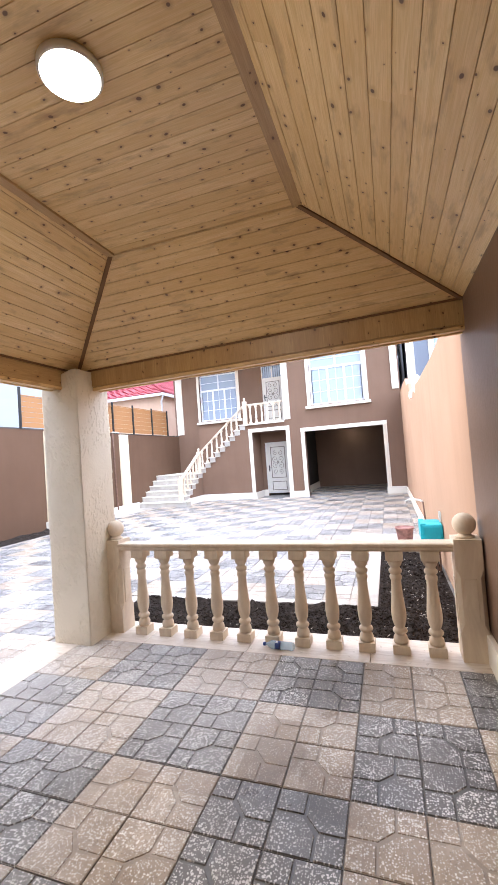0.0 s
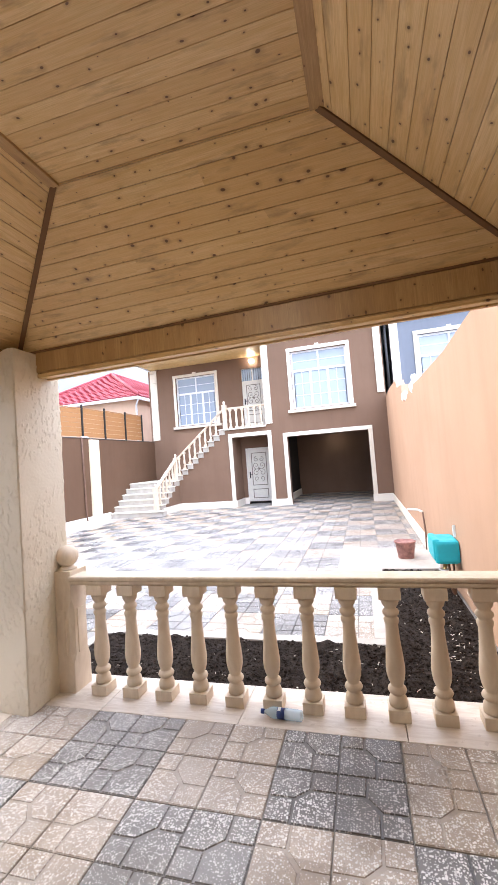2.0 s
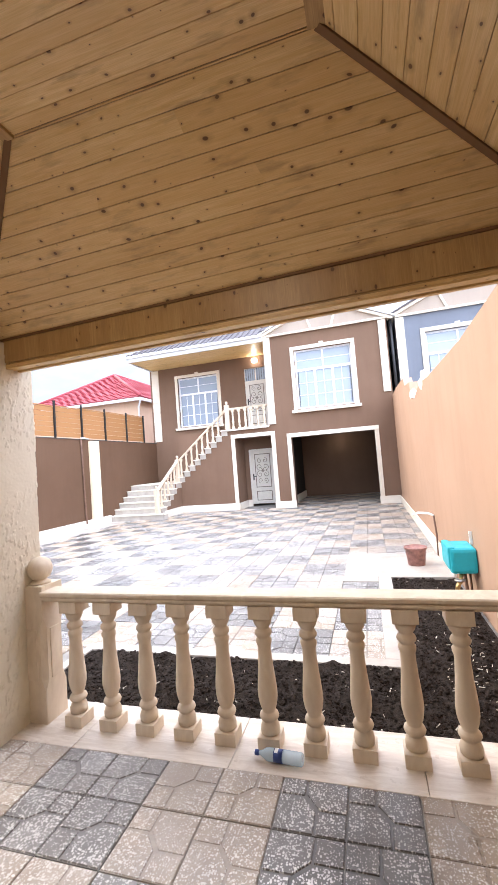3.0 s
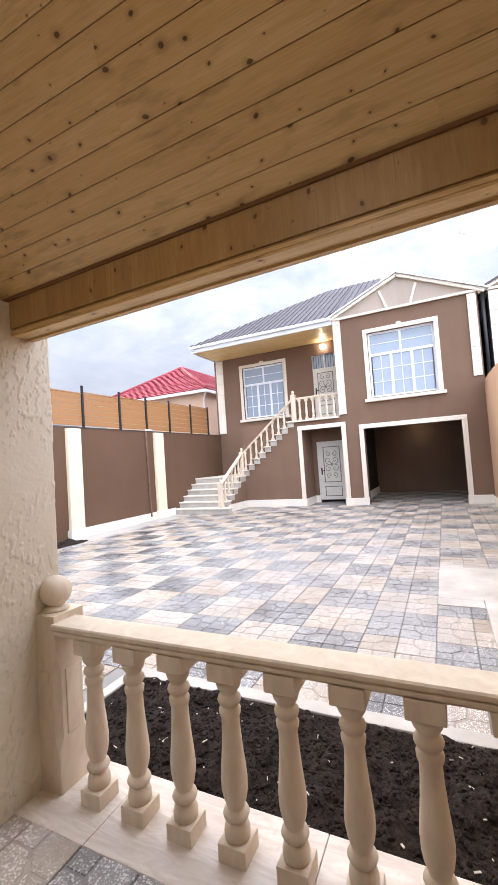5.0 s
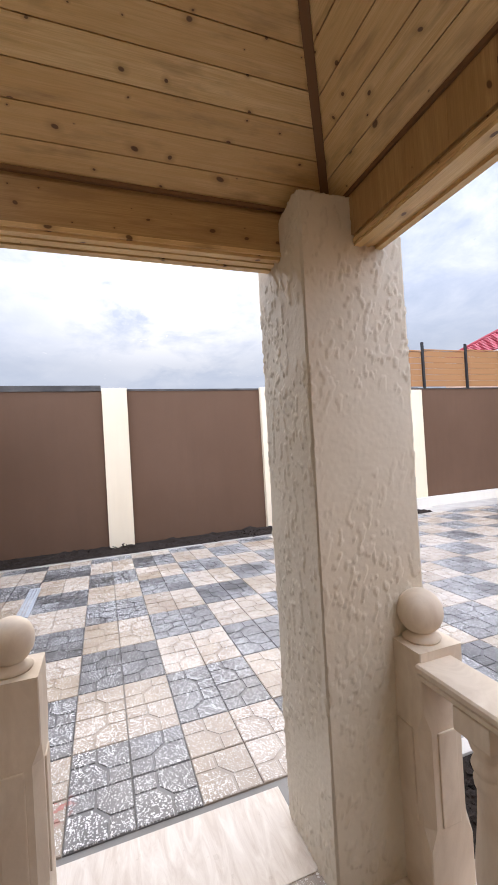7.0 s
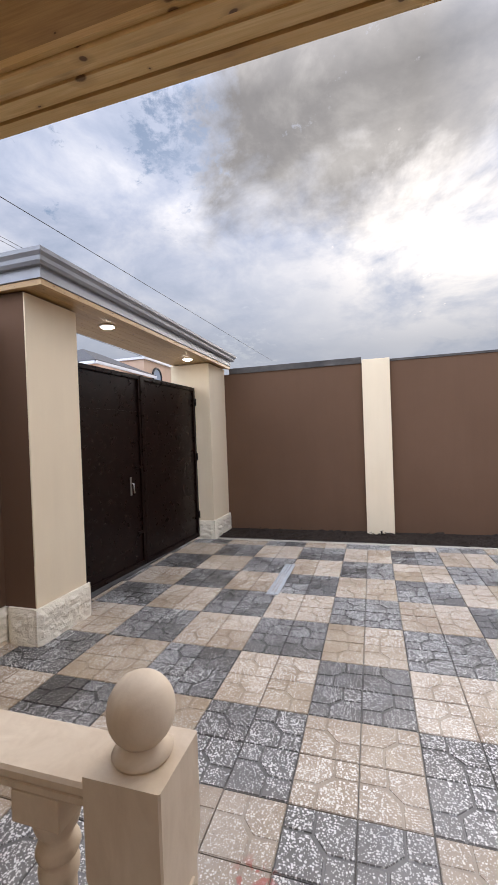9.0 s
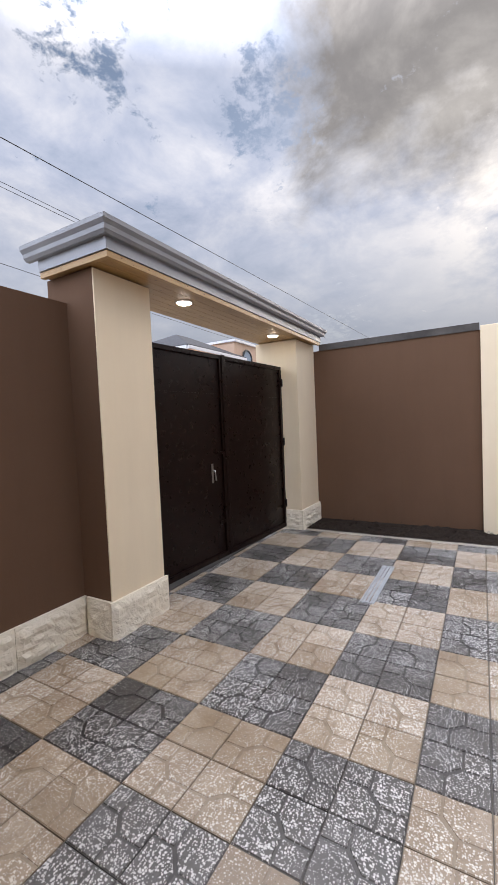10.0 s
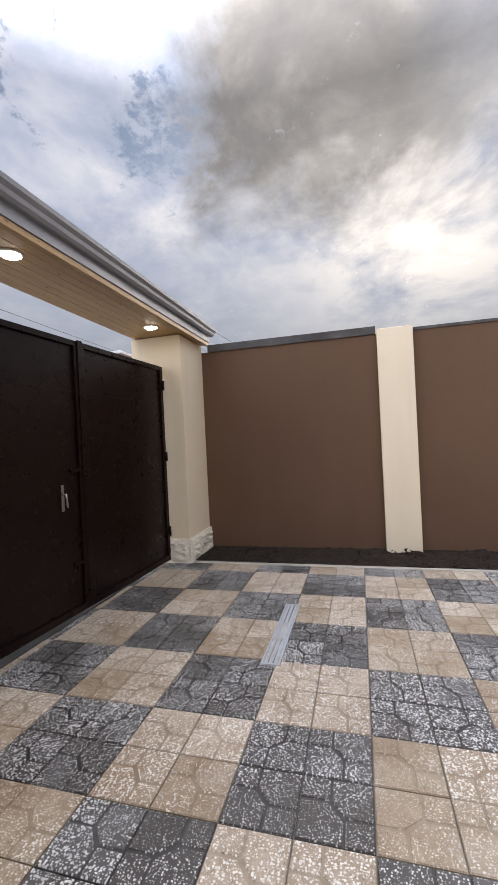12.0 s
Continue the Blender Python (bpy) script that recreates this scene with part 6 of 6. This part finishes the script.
bm = bmesh.new()
slab(bm, [(-20.2, -7.7, 4.74), (-15.6, -7.7, 4.74), (-17.6, -9.9, 5.75), (-18.6, -9.9, 5.75)], (0, 0, 1), 0.08)
slab(bm, [(-15.6, -7.7, 4.74), (-15.6, -12.6, 4.74), (-17.6, -9.9, 5.75)], (0, 0, 1), 0.08)
part("roof", bm, M_DARKROOF, far, "dark sheet roof")
part("eave", boxes((-20.2, -15.6, -7.75, -7.67, 4.66, 4.78), (-15.65, -15.57, -12.6, -7.76, 4.66, 4.78)), M_FASCIA, far, "white eave")
far2 = thing("neighbour_house", (-30, 6, ZC), "distant house with a grey hip roof", "house", "neighbouring houses")
part("wall", boxes((-33, -27, 3.5, 8.5, -0.3, 3.6)), M_PEACH, far2)
bm = bmesh.new()
slab(bm, [(-26.5, 3.2, 3.6), (-26.5, 9.0, 3.6), (-30, 6.1, 4.75)], (1, 0, 1), 0.05)
slab(bm, [(-26.5, 3.2, 3.6), (-33.5, 3.2, 3.6), (-30, 6.1, 4.75)], (0, -1, 1), 0.05)
part("roof", bm, M_ROOF, far2)

# bare tree shape behind the gate, standing in for a lattice pylon
tree = thing("pylon_stand_in", (-13.5, -9.5, ZC), "leafless tree shape standing in for a lattice pylon behind the gate", "tree")
rng = random.Random(11)
bm = bmesh.new()


def limb(bm, p, d, length, r, depth):
    q = p + d * length
    mid = (p + q) / 2 + Vector((rng.uniform(-1, 1), rng.uniform(-1, 1), 0)) * length * 0.06
    tube(bm, [p, mid, q], r, 5)
    if depth:
        for k in range(3):
            nd = (d + Vector((rng.uniform(-1, 1), rng.uniform(-1, 1), rng.uniform(-0.2, 0.7))) * 0.6).normalized()
            limb(bm, p.lerp(q, rng.uniform(0.6, 1.0)), nd, length * rng.uniform(0.55, 0.78), r * 0.55, depth - 1)


part("trunk", tube(bmesh.new(), [(-13.5, -9.5, -0.3), (-13.52, -9.5, 1.2), (-13.45, -9.55, 2.6)], 0.11), M_PIPE, tree, "", True)
limb(bm, Vector((-13.45, -9.55, 2.5)), Vector((0, 0, 1)), 1.0, 0.06, 4)
part("branches", bm, M_PIPE, tree)

# ---- paving tiles ----
PIECES = [
    [(0.008, 0.440), (0.385, 0.440), (0.600, 0.640), (0.600, 0.992), (0.008, 0.992)],
    [(0.632, 0.632), (0.992, 0.632), (0.992, 0.992), (0.632, 0.992)],
    [(0.008, 0.008), (0.368, 0.008), (0.368, 0.408), (0.008, 0.408)],
    [(0.400, 0.008), (0.992, 0.008), (0.992, 0.600), (0.650, 0.600), (0.400, 0.385)],
]


def tile_faces(size, turn, depth):
    """Vertices and faces of one embossed tile, centred, its top at z = 0."""
    vs, fs = [], []

    def poly(pts, z0, z1, inset):
        n, o = len(pts), len(vs)
        cx, cy = sum(p[0] for p in pts) / n, sum(p[1] for p in pts) / n
        for x, y in pts:
            vs.append((x, y, z0))
        for x, y in pts:
            d = math.hypot(x - cx, y - cy)
            vs.append((x + (cx - x) / d * inset, y + (cy - y) / d * inset, z1))
        fs.append(tuple(range(o + n, o + 2 * n)))
        for i in range(n):
            j = (i + 1) % n
            fs.append((o + i, o + j, o + n + j, o + n + i))

    h = size / 2
    poly([(-h, -h), (h, -h), (h, h), (-h, h)], -0.02, -depth, 0.0012)
    c, s = math.cos(turn), math.sin(turn)
    for piece in PIECES:
        pts = [((u - 0.5) * size, (v - 0.5) * size) for u, v in piece]
        poly([(x * c - y * s, x * s + y * c) for x, y in pts], -depth - 0.001, 0.0, 0.004)
    return vs, fs


def tile_mesh(name, size, turn, depth, material):
    me = bpy.data.meshes.new(name)
    vs, fs = tile_faces(size, turn, depth)
    me.from_pydata(vs, [], fs)
    for m in material:
        me.materials.append(m)
    for k in range(5):
        me.polygons[k].material_index = 1
    return me


rng = random.Random(3)
TILE_MATS = {0: (M_SAND_TILE, M_SAND_GROOVE), 1: (M_DARK_TILE, M_DARK_GROOVE)}


def paving(parent, ox, oy, pitch, x0, x1, y0, y1, z, near, stuff_name, label, skip=(), first=0):
    """Lays 2 x 2 groups of tiles in a checker; near(x, y) tells which stay single objects."""
    half = pitch / 2
    size = half - 0.003
    sets = {(d, q): tile_mesh("tile", size, q * math.pi / 2, 0.005 if d else 0.0030, TILE_MATS[d]) for d in (0, 1) for q in range(4)}
    raw = {key: tile_faces(size, key[1] * math.pi / 2, 0.005 if key[0] else 0.0030) for key in sets}
    rest = {0: ([], []), 1: ([], [])}
    per = len(next(iter(raw.values()))[1])
    for i in range(math.floor((x0 - ox) / half) , math.ceil((x1 - ox) / half)):
        for j in range(math.floor((y0 - oy) / half), math.ceil((y1 - oy) / half)):
            cx, cy = ox + (i + 0.5) * half, oy + (j + 0.5) * half
            if not (x0 < cx < x1 and y0 < cy < y1) or any(a < cx < b and c < cy < d for a, b, c, d in skip):
                continue
            dark = 1 if (i // 2 + j // 2) % 2 == first else 0
            q = rng.randrange(4)
            dz = z + rng.uniform(-0.0015, 0.0015)
            if near(cx, cy):
                linked("tile", sets[dark, q], parent, (cx, cy, dz))
            else:
                vs, fs = rest[dark]
                o = len(vs)
                a, b = raw[dark, q]
                vs += [(vx + cx, vy + cy, vz + dz) for vx, vy, vz in a]
                fs += [tuple(k + o for k in f) for f in b]
    for dark in (1, 0):
        vs, fs = rest[dark]
        if vs:
            me = bpy.data.meshes.new(stuff_name)
            me.from_pydata(vs, [], fs)
            for m in TILE_MATS[dark]:
                me.materials.append(m)
            for k, f in enumerate(me.polygons):
                f.material_index = 1 if k % per < 5 else 0
            ob = new(stuff_name, me)
            ob.parent = parent
            me.transform(Matrix.Translation(-base_of(parent)))
            tagged(ob, label % ("charcoal" if dark else "sand"), "", "", "stuff")


pav = thing("pavilion_paving", (-1.1, 1.2, 0), "checkered charcoal and sand terrazzo paving of the pavilion", "paving", kind="structure")
paving(pav, GPX, GPY, GP, -2.72, EX - 0.03, SY, 3.12, 0.0, lambda x, y: y < 3.2, "tiles", "%s terrazzo tiles", first=1)
court = thing("courtyard_paving", (-4.5, 7.5, ZC), "checkered charcoal and sand terrazzo paving of the courtyard", "paving", kind="structure")
paving(court, CPX, CPY, CP, -8.36, EX + 0.02, -0.60, 21.1, ZC, lambda x, y: -7.3 < x < -3.1 and -0.4 < y < 4.3, "far_tiles", "%s terrazzo tiles further off",
       skip=((-3.12, EX + 0.2, -1, 4.44), (-0.36, EX + 0.2, 4, 6.80), (-0.77, EX + 0.2, 6.7, 7.97), (-9.2, -8.32, -1, 9.0), (-9.2, -7.05, 13.4, 22), (-9.2, -3.2, F + 0.1, 22), (-5.38, -4.74, -1, -0.27), (-7.24, -6.19, 1.32, 1.455), (-9.2, -8.3, -1, -0.05)))
structure("paving_west_edge", boxes((WX + 0.03, -8.37, 8.97, 13.40, -0.2, ZC - 0.003)), M_PALE_CEMENT, "pale cement strip along the wall foot", "pavement")
